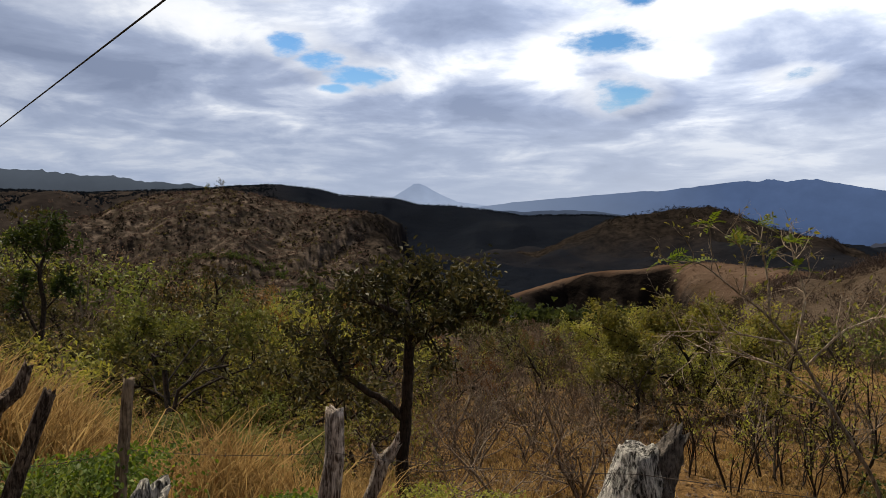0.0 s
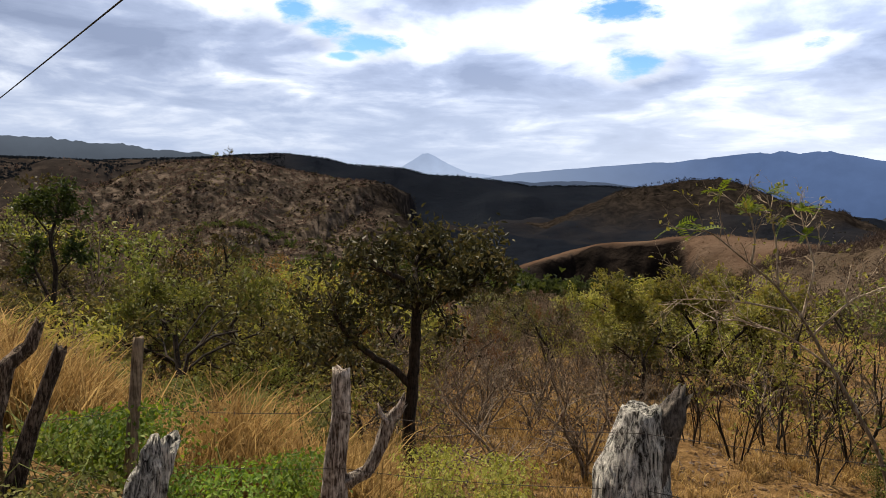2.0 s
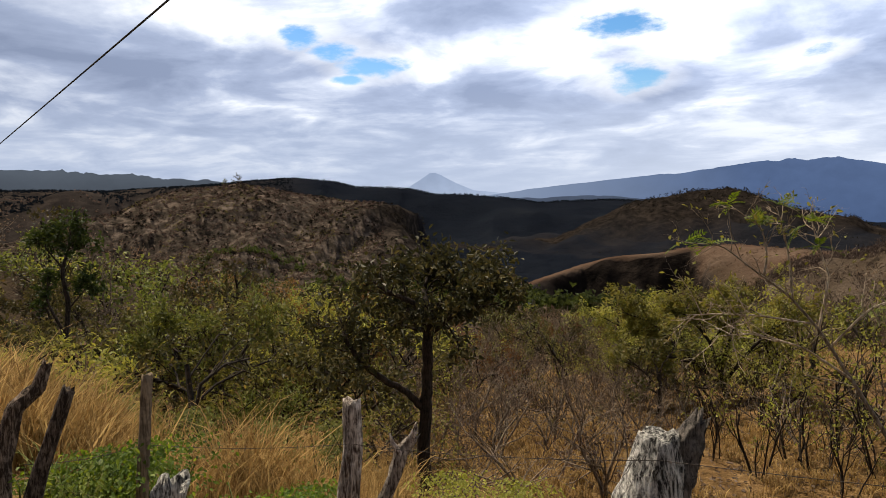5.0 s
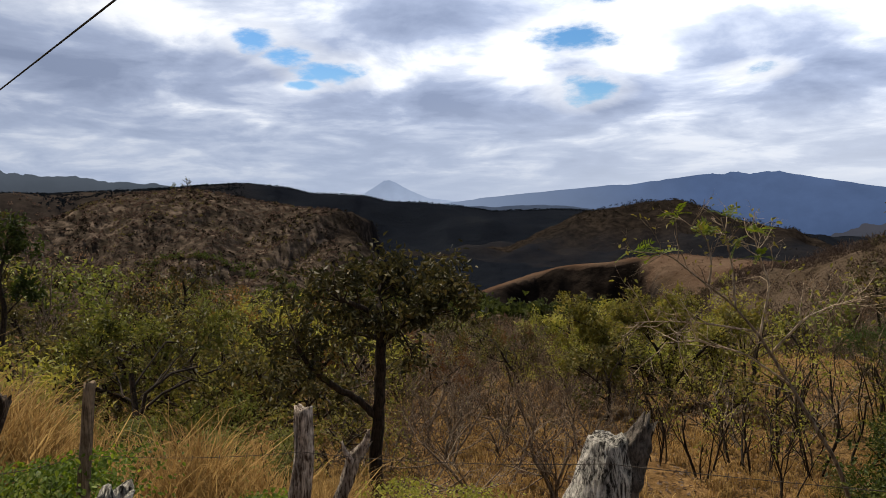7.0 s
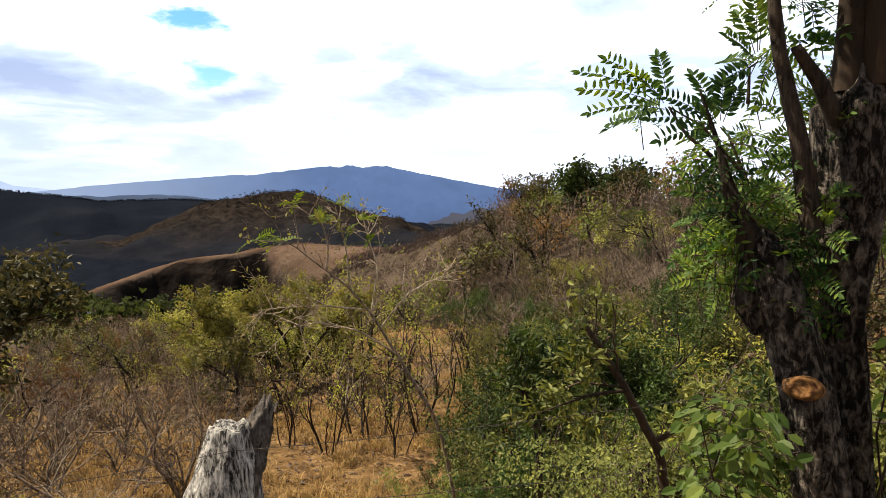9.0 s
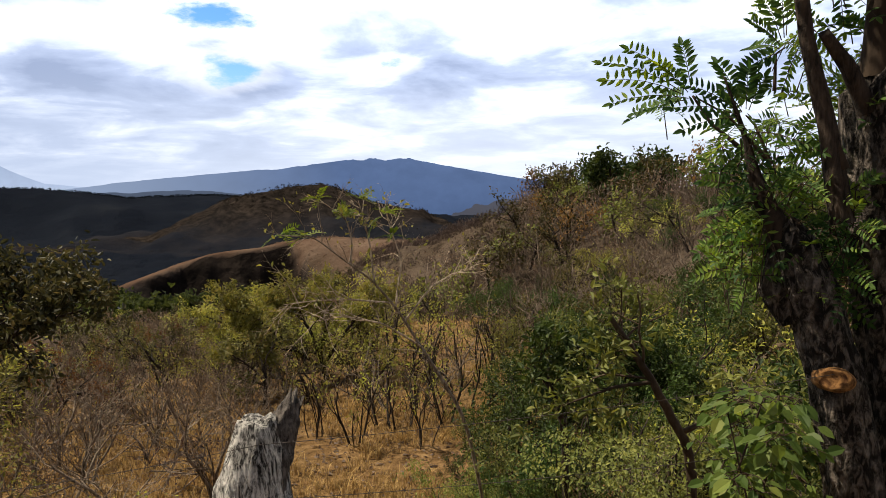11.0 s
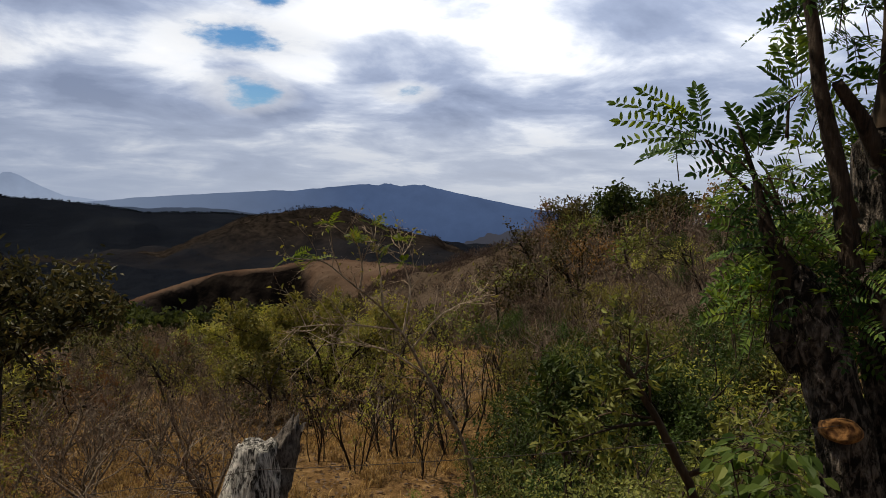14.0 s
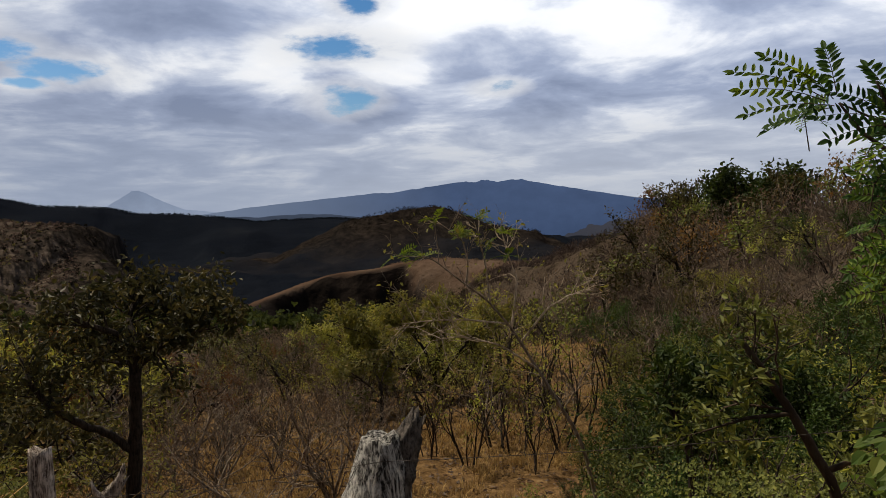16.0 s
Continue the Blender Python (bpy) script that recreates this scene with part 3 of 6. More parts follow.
    return z + fbm(x / (14 + r * 0.05), y / (14 + r * 0.05), 4, 2) * rough * 0.35


def ground_at(az, d):
    x, y, _ = polar(az, d)
    return np.array([x, y, float(height(np.array([x]), np.array([y]))[0])])


def land_cover(x, y, r, az):
    """Shares of scrub, woods coloured as under cloud shade, bare earth and hill ground."""
    n = fbm(x / 25, y / 25, 3, 4)
    scrub = np.clip((r - 15 - 14 * np.exp(-((az - 20) / 22) ** 2)) / 12, 0, 1) * 0.9
    scrub = scrub * (1 - 0.9 * np.clip((6.5 - np.abs(az - 32)) / 2, 0, 1) * (r < 42))
    # the woods share also carries the valley's cloud shade, less on the left
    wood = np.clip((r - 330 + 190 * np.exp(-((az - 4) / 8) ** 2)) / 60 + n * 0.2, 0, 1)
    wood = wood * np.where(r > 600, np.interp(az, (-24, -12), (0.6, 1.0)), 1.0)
    # right hill: nearly all in the woods tone that paints its cloud shade
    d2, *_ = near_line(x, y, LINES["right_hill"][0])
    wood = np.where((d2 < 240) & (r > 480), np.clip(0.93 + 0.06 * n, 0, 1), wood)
    d1, *_ = near_line(x, y, LINES["left_hill"][0])
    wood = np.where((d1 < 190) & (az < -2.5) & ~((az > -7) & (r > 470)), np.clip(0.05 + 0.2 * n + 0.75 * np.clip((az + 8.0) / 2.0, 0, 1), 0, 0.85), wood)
    ds, *_ = near_line(x, y, LINES["dirt_spur"][0])
    wide = np.interp(az, (5, 10, 15, 17.5, 24, 36), (2.2, 3.0, 4.0, 20, 24, 14))
    bare = np.clip(1.3 - ds / wide + 0.35 * n, 0, 1) * ((az > 5) & (az < 36) & (r > 120))
    # the eroded rock face under the crest of the earth spur, coloured as dark as the woods
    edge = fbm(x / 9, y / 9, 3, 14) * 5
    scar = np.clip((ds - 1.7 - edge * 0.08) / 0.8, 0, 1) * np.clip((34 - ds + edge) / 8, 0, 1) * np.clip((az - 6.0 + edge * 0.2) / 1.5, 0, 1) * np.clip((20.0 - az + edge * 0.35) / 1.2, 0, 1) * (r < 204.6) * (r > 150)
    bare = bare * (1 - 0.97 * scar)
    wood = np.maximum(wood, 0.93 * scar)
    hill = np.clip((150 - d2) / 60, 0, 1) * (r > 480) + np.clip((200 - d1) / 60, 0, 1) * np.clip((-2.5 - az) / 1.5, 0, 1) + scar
    return scrub, wood, bare, np.clip(hill, 0, 1)


def make_ground():
    azs = np.concatenate([np.arange(-180, -48, 4.0), np.arange(-48, 82, 0.3), np.arange(82, 180, 4.0)])
    rs = np.concatenate([[0.35], np.geomspace(0.9, 60, 88), np.geomspace(62, 150, 24), np.arange(153, 180, 3.0), np.arange(180, 222, 1.1), np.geomspace(225, 1700, 80), np.geomspace(1800, 4900, 10)])
    A, R = np.meshgrid(np.radians(azs), rs, indexing="ij")
    x, y = R * np.sin(A), R * np.cos(A)
    z = height(x, y)
    na, nr = A.shape
    verts = np.stack([x, y, z], -1).reshape(-1, 3)
    i, j = np.meshgrid(np.arange(na), np.arange(nr - 1), indexing="ij")
    i2 = (i + 1) % na
    quads = np.stack([i * nr + j, i * nr + j + 1, i2 * nr + j + 1, i2 * nr + j], -1).reshape(-1, 4)
    verts = np.concatenate([verts, [[0, 0, 0.0]]])
    faces = quads.tolist() + [(na * nr, k * nr, ((k + 1) % na) * nr) for k in range(na)]
    me = bpy.data.meshes.new("ground")
    me.from_pydata(verts.tolist(), [], faces)
    me.materials.append(GROUND)
    me.polygons.foreach_set("use_smooth", [True] * len(me.polygons))
    c = np.zeros((len(verts), 4))
    xx, yy = verts[:, 0], verts[:, 1]
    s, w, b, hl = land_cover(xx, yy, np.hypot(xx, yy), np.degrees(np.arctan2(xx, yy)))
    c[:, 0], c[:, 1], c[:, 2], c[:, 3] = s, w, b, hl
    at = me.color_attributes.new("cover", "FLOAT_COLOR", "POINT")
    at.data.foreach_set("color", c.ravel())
    ob = new("ground", me)
    return tagged(ob, "dry brown hillside falling to wooded valley and hills", "ground", kind="structure")


make_ground()


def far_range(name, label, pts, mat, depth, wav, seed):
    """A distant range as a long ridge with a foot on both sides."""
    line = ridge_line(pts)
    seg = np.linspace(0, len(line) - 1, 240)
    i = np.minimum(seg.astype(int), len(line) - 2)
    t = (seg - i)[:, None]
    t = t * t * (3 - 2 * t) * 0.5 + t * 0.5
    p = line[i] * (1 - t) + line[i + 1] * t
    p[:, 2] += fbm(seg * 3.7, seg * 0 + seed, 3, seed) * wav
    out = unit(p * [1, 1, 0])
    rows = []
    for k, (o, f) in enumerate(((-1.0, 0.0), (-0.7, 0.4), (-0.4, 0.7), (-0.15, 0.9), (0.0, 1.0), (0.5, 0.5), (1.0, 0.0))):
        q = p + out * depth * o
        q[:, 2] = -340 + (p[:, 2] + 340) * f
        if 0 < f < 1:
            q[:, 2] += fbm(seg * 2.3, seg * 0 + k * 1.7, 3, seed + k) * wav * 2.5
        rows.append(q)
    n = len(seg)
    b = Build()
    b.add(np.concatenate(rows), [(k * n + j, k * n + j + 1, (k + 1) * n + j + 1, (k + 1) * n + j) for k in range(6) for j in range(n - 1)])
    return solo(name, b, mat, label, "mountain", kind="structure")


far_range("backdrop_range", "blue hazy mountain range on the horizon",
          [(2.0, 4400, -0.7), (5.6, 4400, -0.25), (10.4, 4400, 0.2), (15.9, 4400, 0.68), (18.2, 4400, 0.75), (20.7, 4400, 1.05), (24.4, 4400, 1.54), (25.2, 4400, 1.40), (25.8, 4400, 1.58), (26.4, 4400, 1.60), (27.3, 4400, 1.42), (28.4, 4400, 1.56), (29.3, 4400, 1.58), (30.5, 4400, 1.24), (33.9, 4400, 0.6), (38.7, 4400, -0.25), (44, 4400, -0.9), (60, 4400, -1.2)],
          haze_glow_material("blue_distance", (0.078, 0.125, 0.25), (0.10, 0.155, 0.30), -250, 120, (0.26, 0.33, 0.47), 250, 1700), 420, 3.0, 3)
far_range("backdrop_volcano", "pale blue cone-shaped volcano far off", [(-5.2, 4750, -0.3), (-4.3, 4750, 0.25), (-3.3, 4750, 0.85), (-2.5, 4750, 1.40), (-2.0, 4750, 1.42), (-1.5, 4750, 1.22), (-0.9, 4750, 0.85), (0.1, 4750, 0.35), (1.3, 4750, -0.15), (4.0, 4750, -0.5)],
          haze_glow_material("pale_distance", (0.45, 0.54, 0.72), (0.33, 0.41, 0.58), -90, 120), 130, 1.2, 8)
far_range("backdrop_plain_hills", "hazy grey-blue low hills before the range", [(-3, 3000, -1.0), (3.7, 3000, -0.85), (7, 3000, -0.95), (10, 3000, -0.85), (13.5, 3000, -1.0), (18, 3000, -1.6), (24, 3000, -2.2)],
          haze_glow_material("grey_distance", (0.03, 0.038, 0.055), (0.085, 0.11, 0.165), -140, -40), 300, 2.5, 12)
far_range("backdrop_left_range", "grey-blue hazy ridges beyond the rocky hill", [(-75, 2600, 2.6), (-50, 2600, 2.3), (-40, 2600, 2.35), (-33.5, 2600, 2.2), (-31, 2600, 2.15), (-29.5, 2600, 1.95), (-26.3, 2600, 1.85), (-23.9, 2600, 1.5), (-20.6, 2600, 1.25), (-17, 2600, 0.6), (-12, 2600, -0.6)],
          haze_glow_material("grey_green_distance", (0.045, 0.055, 0.072), (0.10, 0.12, 0.15), -60, 90), 500, 5.0, 21)
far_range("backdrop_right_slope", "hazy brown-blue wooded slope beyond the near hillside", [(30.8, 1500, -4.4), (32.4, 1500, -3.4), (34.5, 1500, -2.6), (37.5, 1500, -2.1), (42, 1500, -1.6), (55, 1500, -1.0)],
          haze_glow_material("brown_distance", (0.06, 0.065, 0.085), (0.085, 0.085, 0.105), -110, -40), 320, 4.0, 15)


# ---- plants: habits ----
UMBRELLA = dict(n=(5, 3, 2, 1), wob=(0.26, 0.26, 0.28, 0.3), lift=(0.08, 0.05, 0.03, 0.0), taper=(0.6, 0.5, 0.4, 0.3), kids=((4, 5), (4, 5), (4, 4)), spread=(52, 48, 50), short=(0.85, 0.6, 0.55), thin=0.62)
UMBRELLA["from"] = (0.5, 0.35, 0.25)
TWIGGY = dict(n=(5, 3, 2, 1), wob=(0.2, 0.24, 0.3, 0.35), lift=(0.12, 0.08, 0.05, 0.02), taper=(0.5, 0.45, 0.4, 0.3), kids=((4, 5), (3, 4), (2, 3)), spread=(42, 45, 50), short=(0.7, 0.6, 0.55), thin=0.66)
TWIGGY["from"] = (0.15, 0.2, 0.2)
BUSHY = dict(n=(4, 3, 1), wob=(0.2, 0.25, 0.3), lift=(0.1, 0.05, 0.0), taper=(0.5, 0.45, 0.35), kids=((5, 7), (5, 6)), spread=(50, 52), short=(0.6, 0.5), thin=0.58)
BUSHY["from"] = (0.32, 0.3)
UPRIGHT = dict(n=(6, 4, 2), wob=(0.16, 0.2, 0.25), lift=(0.12, 0.12, 0.05), taper=(0.5, 0.45, 0.4), kids=((3, 5), (3, 4)), spread=(35, 40), short=(0.5, 0.5), thin=0.6)
UPRIGHT["from"] = (0.4, 0.3)


def plant(name, label, category, seed, S, stems, h, r, bark, leafmat, per, leaf, group="", least=0.0, fine=False, spread=0.05, upness=0.5, at=(0, 0, -50)):
    """A tree or shrub: a trunk mesh with its limbs, and a crown of leaves."""
    rng = np.random.default_rng(seed)
    limbs, tips = [], []
    for k in range(stems):
        a = rng.uniform(0, 2 * math.pi)
        lean = 0.12 if stems == 1 else rng.uniform(0.2, 0.55)
        off = np.array([math.cos(a), math.sin(a), 0]) * (0.0 if stems == 1 else r * 1.5)
        grow(rng, off - np.array([0, 0, 0.25]), (math.cos(a) * lean, math.sin(a) * lean, 1), (h * 0.62 + 0.25) * rng.uniform(0.85, 1.1), r * (1 if k == 0 else rng.uniform(0.5, 0.9)), 0, S, limbs, tips)
    k = h / max(max(p[:, 2].max() for p, _, _ in limbs), 0.1)
    limbs = [(p * k, rr, dp) for p, rr, dp in limbs]
    tips = [(p * k, dd) for p, dd in tips]
    t = thing(name, label, category, at, group)
    w = Build()
    wood(w, limbs, 6, least)
    part("trunk", w, bark, t)
    if per:
        c = Build()
        foliage(c, rng, tips, per, leaf[0], leaf[1], spread, upness, fine)
        part("crown", c, leafmat, t, smooth=False)
    return t


def put(proto, az, d, turn, size, sink=0.0):
    p = ground_at(az, d)
    ob = copy_thing(proto, pose(p[0], p[1], p[2] - sink, 0, 0, turn))
    ob.scale = (size, size, size)
    return ob


def put_xy(proto, x, y, z, turn, sx, sz):
    ob = copy_thing(proto, pose(x, y, z, 0, 0, turn))
    ob.scale = (sx, sx, sz)
    return ob


SLOPE = "trees and shrubs on the slope"
protos = {
    "lime": [plant("tree", "small feathery tree with yellow-green flat crown and dark stems", "tree", 11 + s, UMBRELLA, 3 if s else 2, 2.6, 0.07, BARK_DARK, LEAF_LIME, 7.0, (0.125, 0.048), SLOPE, 0.010, False, 0.06, 0.8) for s in range(3)],
    "bare": [plant("shrub", "leafless grey-brown twiggy dry-season shrub", "shrub", 31 + s, TWIGGY, 2, 2.1, 0.042, BARK_GREY, LEAF_DRY, 1.1, (0.06, 0.035), SLOPE) for s in range(3)],
    "olive": [plant("tree", "small tree with dull olive and browning leaves", "tree", 51 + s, UMBRELLA, 1, 2.7, 0.08, BARK_DARK, LEAF_OLIVE, 9, (0.145, 0.075), SLOPE, 0.012, False, 0.06, 0.4) for s in range(3)],
    "green": [plant("shrub", "dense leafy green shrub with thin dark stems", "shrub", 71 + s, BUSHY, 4, 2.1, 0.035, BARK_DARK, LEAF_GREEN, 25, (0.078, 0.036), SLOPE, 0.008, False, 0.07, 0.6) for s in range(3)],
    "deep": [plant("shrub", "dark green bushy shrub in full leaf", "shrub", 91 + s, BUSHY, 4, 2.1, 0.04, BARK_DARK, LEAF_DEEP, 27, (0.075, 0.037), SLOPE, 0.008, False, 0.07, 0.45) for s in range(2)],
    "dry": [plant("shrub", "brown dry-leaved shrub with tangled twigs", "shrub", 111 + s, TWIGGY, 2, 2.2, 0.045, BARK_GREY, LEAF_DRY, 1.8, (0.10, 0.05), SLOPE) for s in range(2)],
    "stem": [plant("sapling", "clump of thin dark upright sapling stems with few leaves", "sapling", 131 + s, UPRIGHT, 4, 1.9, 0.032, BARK_DARK, LEAF_LIME, 2.2, (0.09, 0.04), SLOPE) for s in range(3)],
    "rust": [plant("tree", "small tree with rusty brown wilted leaves", "tree", 121, UMBRELLA, 1, 2.6, 0.07, BARK_DARK, LEAF_RUST, 20, (0.11, 0.05), SLOPE, 0.016, False, 0.08)],
}
# the same habits thinned out, for trees farther down the slope
FAR_S = dict(n=(3, 2, 2), wob=(0.18, 0.25, 0.3), lift=(0.1, 0.05, 0.0), taper=(0.5, 0.4, 0.3), kids=((5, 6), (4, 4)), spread=(50, 52), short=(0.65, 0.55), thin=0.55)
FAR_S["from"] = (0.2, 0.25)
far_protos = {
    "lime": [plant("tree", "yellow-green leafy tree lower down the slope", "tree", 211 + s, FAR_S, 1, 3.0, 0.09, BARK_DARK, LEAF_LIME, 15, (0.22, 0.11), SLOPE, 0.024, False, 0.16) for s in range(2)],
    "bare": [plant("tree", "leafless grey tree lower down the slope", "tree", 231 + s, FAR_S, 2, 3.0, 0.06, BARK_GREY, LEAF_DRY, 2.0, (0.16, 0.05), SLOPE, 0.0) for s in range(2)],
    "olive": [plant("tree", "olive-brown tree lower down the slope", "tree", 251 + s, FAR_S, 1, 3.2, 0.1, BARK_DARK, LEAF_OLIVE, 16, (0.24, 0.13), SLOPE, 0.024, False, 0.16) for s in range(2)],
    "green": [plant("tree", "round green tree lower down the slope", "tree", 271 + s, FAR_S, 2, 2.9, 0.08, BARK_DARK, LEAF_GREEN, 10, (0.27, 0.15), SLOPE, 0.024, False, 0.18) for s in range(2)],
    "dry": [plant("tree", "brown dry-leaved tree lower down the slope", "tree", 291 + s, FAR_S, 2, 2.8, 0.07, BARK_GREY, LEAF_DRY, 4, (0.22, 0.08), SLOPE, 0.024, False, 0.18) for s in range(2)],
    "deep": [plant("tree", "dense dark green tree on the hillside crest", "tree", 331 + s, FAR_S, 2, 2.9, 0.08, BARK_DARK, LEAF_DEEP, 24, (0.30, 0.17), SLOPE, 0.024, False, 0.2) for s in range(2)],
    "rust": [plant("tree", "rust-brown tree lower down the slope", "tree", 311, FAR_S, 1, 3.0, 0.08, BARK_DARK, LEAF_RUST, 11, (0.2, 0.11), SLOPE, 0.024, False, 0.16)],
}


def pick(rng, table):
    names, w = zip(*table)
    return names[rng.choice(len(names), p=np.array(w) / sum(w))]


def loops_of(me):
    v = np.empty(len(me.vertices) * 3)
    me.vertices.foreach_get("co", v)
    li = np.empty(len(me.loops), int)
    me.loops.foreach_get("vertex_index", li)
    st, to = np.empty(len(me.polygons), int), np.empty(len(me.polygons), int)
    me.polygons.foreach_get("loop_start", st)
    me.polygons.foreach_get("loop_total", to)
    return v.reshape(-1, 3), li, st, to


def stand(name, label, items, bark, leaf):
    """Many trees farther off as one stand: items are (plant, x, y, z, turn, width, tallness)."""
    V, L, S, M = [], [], [], []
    nv = nl = 0
    cache = {}
    for p, x, y, z, turn, sx, sz in items:
        for k, o in enumerate(p.children):
            if o.name not in cache:
                cache[o.name] = loops_of(o.data)
            v, li, st, to = cache[o.name]
            c, s = math.cos(radians(turn)), math.sin(radians(turn))
            V.append(np.stack([(v[:, 0] * c - v[:, 1] * s) * sx + x, (v[:, 0] * s + v[:, 1] * c) * sx + y, v[:, 2] * sz + z], 1))
            L.append(li + nv), S.append(st + nl), M.append(np.full(len(st), 0 if o.name.startswith("trunk") else 1))
            nv, nl = nv + len(v), nl + len(li)
    me = bpy.data.meshes.new(name)
    V, L, S, M = np.concatenate(V), np.concatenate(L), np.concatenate(S), np.concatenate(M)
    me.vertices.add(len(V)), me.loops.add(len(L)), me.polygons.add(len(S))
    me.vertices.foreach_set("co", V.ravel())
    me.loops.foreach_set("vertex_index", L)
    me.polygons.foreach_set("loop_start", S)
    me.materials.append(bark), me.materials.append(leaf)
    me.polygons.foreach_set("material_index", M)
    me.update(calc_edges=True)
    return tagged(new(name, me), label, "woods", kind="stuff")


FAR_STANDS = {}


def scatter(seed, protos, table, az, d, count, gap, size, skip=None, squash=(0.85, 1.15), joined=False):
    """Stands of plants over a stretch of the slope, none closer than gap (m, growing with distance)."""
    rng = np.random.default_rng(seed)
    made, tries = 0, 0
    while made < count and tries < count * 30:
        tries += 1
        a = rng.uniform(*az)
        r = math.sqrt(rng.uniform(d[0] ** 2, d[1] ** 2))
        x, y, _ = polar(a, r)
        if (skip and skip(a, r)) or (STOOD and ((np.array(STOOD) - (x, y)) ** 2).sum(1).min() < gap * gap):
            continue
        STOOD.append((x, y))
        z = float(height(np.array([x]), np.array([y]))[0])
        kind = pick(rng, table)
        p = protos[kind][rng.integers(len(protos[kind]))]
        s = rng.uniform(*size)
        row = (p, x, y, z - 0.05, rng.uniform(0, 360), s, s * rng.uniform(*squash))
        if joined:
            FAR_STANDS.setdefault(kind, []).append(row)
        else:
            put_xy(*row)
        made += 1


STOOD = []


def open_ground(a, r):
    """The bare, trodden patch between the fence and the shrubs, and the road side."""
    return (-2 < a < 40 and r < 14.5) or (26 < a < 37.5 and r < 40) or r < 8.5


# stands by hand: kind, variant, bearing, distance, turn, size
ROW = [("deep", 0, 46.5, 15.5, 40, 1.7), ("green", 1, 43.0, 17.5, 140, 1.5), ("deep", 1, 54.5, 13.0, 300, 1.7), ("green", 0, 50.5, 17.0, 80, 1.6), ("green", 2, 58.5, 15.0, 30, 1.2), ("green", 2, 38.5, 18.5, 220, 1.2),
       ("bare", 0, 25.5, 14.5, 30, 0.8), ("bare", 1, 27.6, 15.0, 80, 0.85), ("lime", 1, 27.0, 20.5, 320, 1.1),
       ("stem", 0, 24.0, 12.6, 0, 0.9), ("stem", 1, 28.2, 13.2, 60, 1.0), ("stem", 2, 30.2, 12.2, 120, 0.85), ("stem", 0, 32.4, 13.8, 200, 1.05), ("stem", 1, 34.6, 14.6, 300, 1.1), ("stem", 2, 20.6, 13.4, 30, 0.9), ("stem", 0, 29.3, 15.2, 80, 1.2), ("stem", 1, 33.4, 16.6, 140, 1.3), ("stem", 2, 35.8, 17.0, 10, 1.3), ("stem", 0, 26.4, 13.8, 310, 0.8), ("stem", 2, 31.3, 17.6, 220, 1.3), ("stem", 1, 46.0, 8.2, 40, 1.05), ("stem", 0, 50.0, 7.6, 90, 1.0), ("bare", 2, 31.0, 15.5, 10, 0.9), ("bare", 0, 33.5, 17.0, 200, 0.9), ("bare", 1, 6.5, 11.0, 160, 0.8), ("bare", 2, 10.5, 13.5, 300, 0.95), ("dry", 0, 8.0, 14.5, 60, 1.0), ("bare", 2, 2.5, 12.5, 70, 0.95), ("dry", 1, 0.5, 14.5, 10, 0.95),
       ("olive", 0, -9.5, 12.5, 30, 0.9), ("olive", 1, -12.5, 13.5, 200, 0.9), ("lime", 2, -18.0, 13.0, 90, 0.9), ("green", 0, -15.5, 12.5, 10, 0.85), ("lime", 0, -21.0, 14.0, 300, 0.85), ("green", 1, -19.5, 12.4, 120, 0.75), ("olive", 2, -25.0, 15.0, 60, 0.9),
       ("green", 2, -27.0, 12.5, 60, 0.8), ("olive", 0, -31.0, 22.0, 40, 1.1), ("bare", 1, -29.0, 18.0, 0, 0.9), ("rust", 0, -14.0, 22.0, 60, 1.1), ("rust", 0, -35.0, 20.0, 160, 0.9), ("olive", 1, -35.5, 24.0, 300, 1.2),
       ("deep", 1, 44.5, 13.0, 90, 1.96), ("green", 0, 47.5, 10.5, 200, 0.85), ("green", 1, 52.0, 8.5, 20, 1.1), ("deep", 0, 50.0, 12.5, 250, 2.04), ("green", 2, 56.5, 10.5, 150, 0.95), ("deep", 1, 61.0, 9.5, 30, 1.96),
       ("green", 0, 66.0, 8.0, 100, 1.88), ("deep", 1, 37.5, 15.5, 200, 0.85), ("bare", 2, 48.0, 8.0, 30, 0.8), ("dry", 0, 58.0, 12.0, 70, 1.3), ("green", 0, 47.0, 16.5, 0, 1.0), ("lime", 2, 54.0, 15.0, 120, 1.1), ("green", 2, 72.0, 10.0, 0, 1.46)]
for kind, v, a, d, turn, s in (("rust", 0, 40.6, 76, 0, 1.9), ("olive", 0, 41.4, 75, 60, 2.0), ("olive", 1, 42.6, 74, 90, 1.9), ("olive", 1, 41.9, 72, 150, 1.6), ("deep", 0, 46.2, 65, 0, 1.9), ("deep", 1, 47.3, 63, 100, 2.1), ("deep", 0, 48.6, 61, 200, 2.1), ("deep", 1, 45.2, 66, 250, 1.5), ("olive", 0, -18.4, 459, 0, 2.2), ("green", 1, -19.3, 461, 90, 1.5), ("bare", 0, 51.5, 52, 0, 1.5), ("bare", 1, 54.0, 50, 90, 1.5), ("deep", 1, 50.0, 57, 20, 1.5)):
    for k in range(3 if d < 100 and kind != "bare" else 1):
        put(far_protos[kind][(v + k) % len(far_protos[kind])], a + 0.35 * k, d + 0.8 * k, turn + 77 * k, s * (0.8 if d < 100 else 1.0) * (1 - 0.12 * k), 0.05)
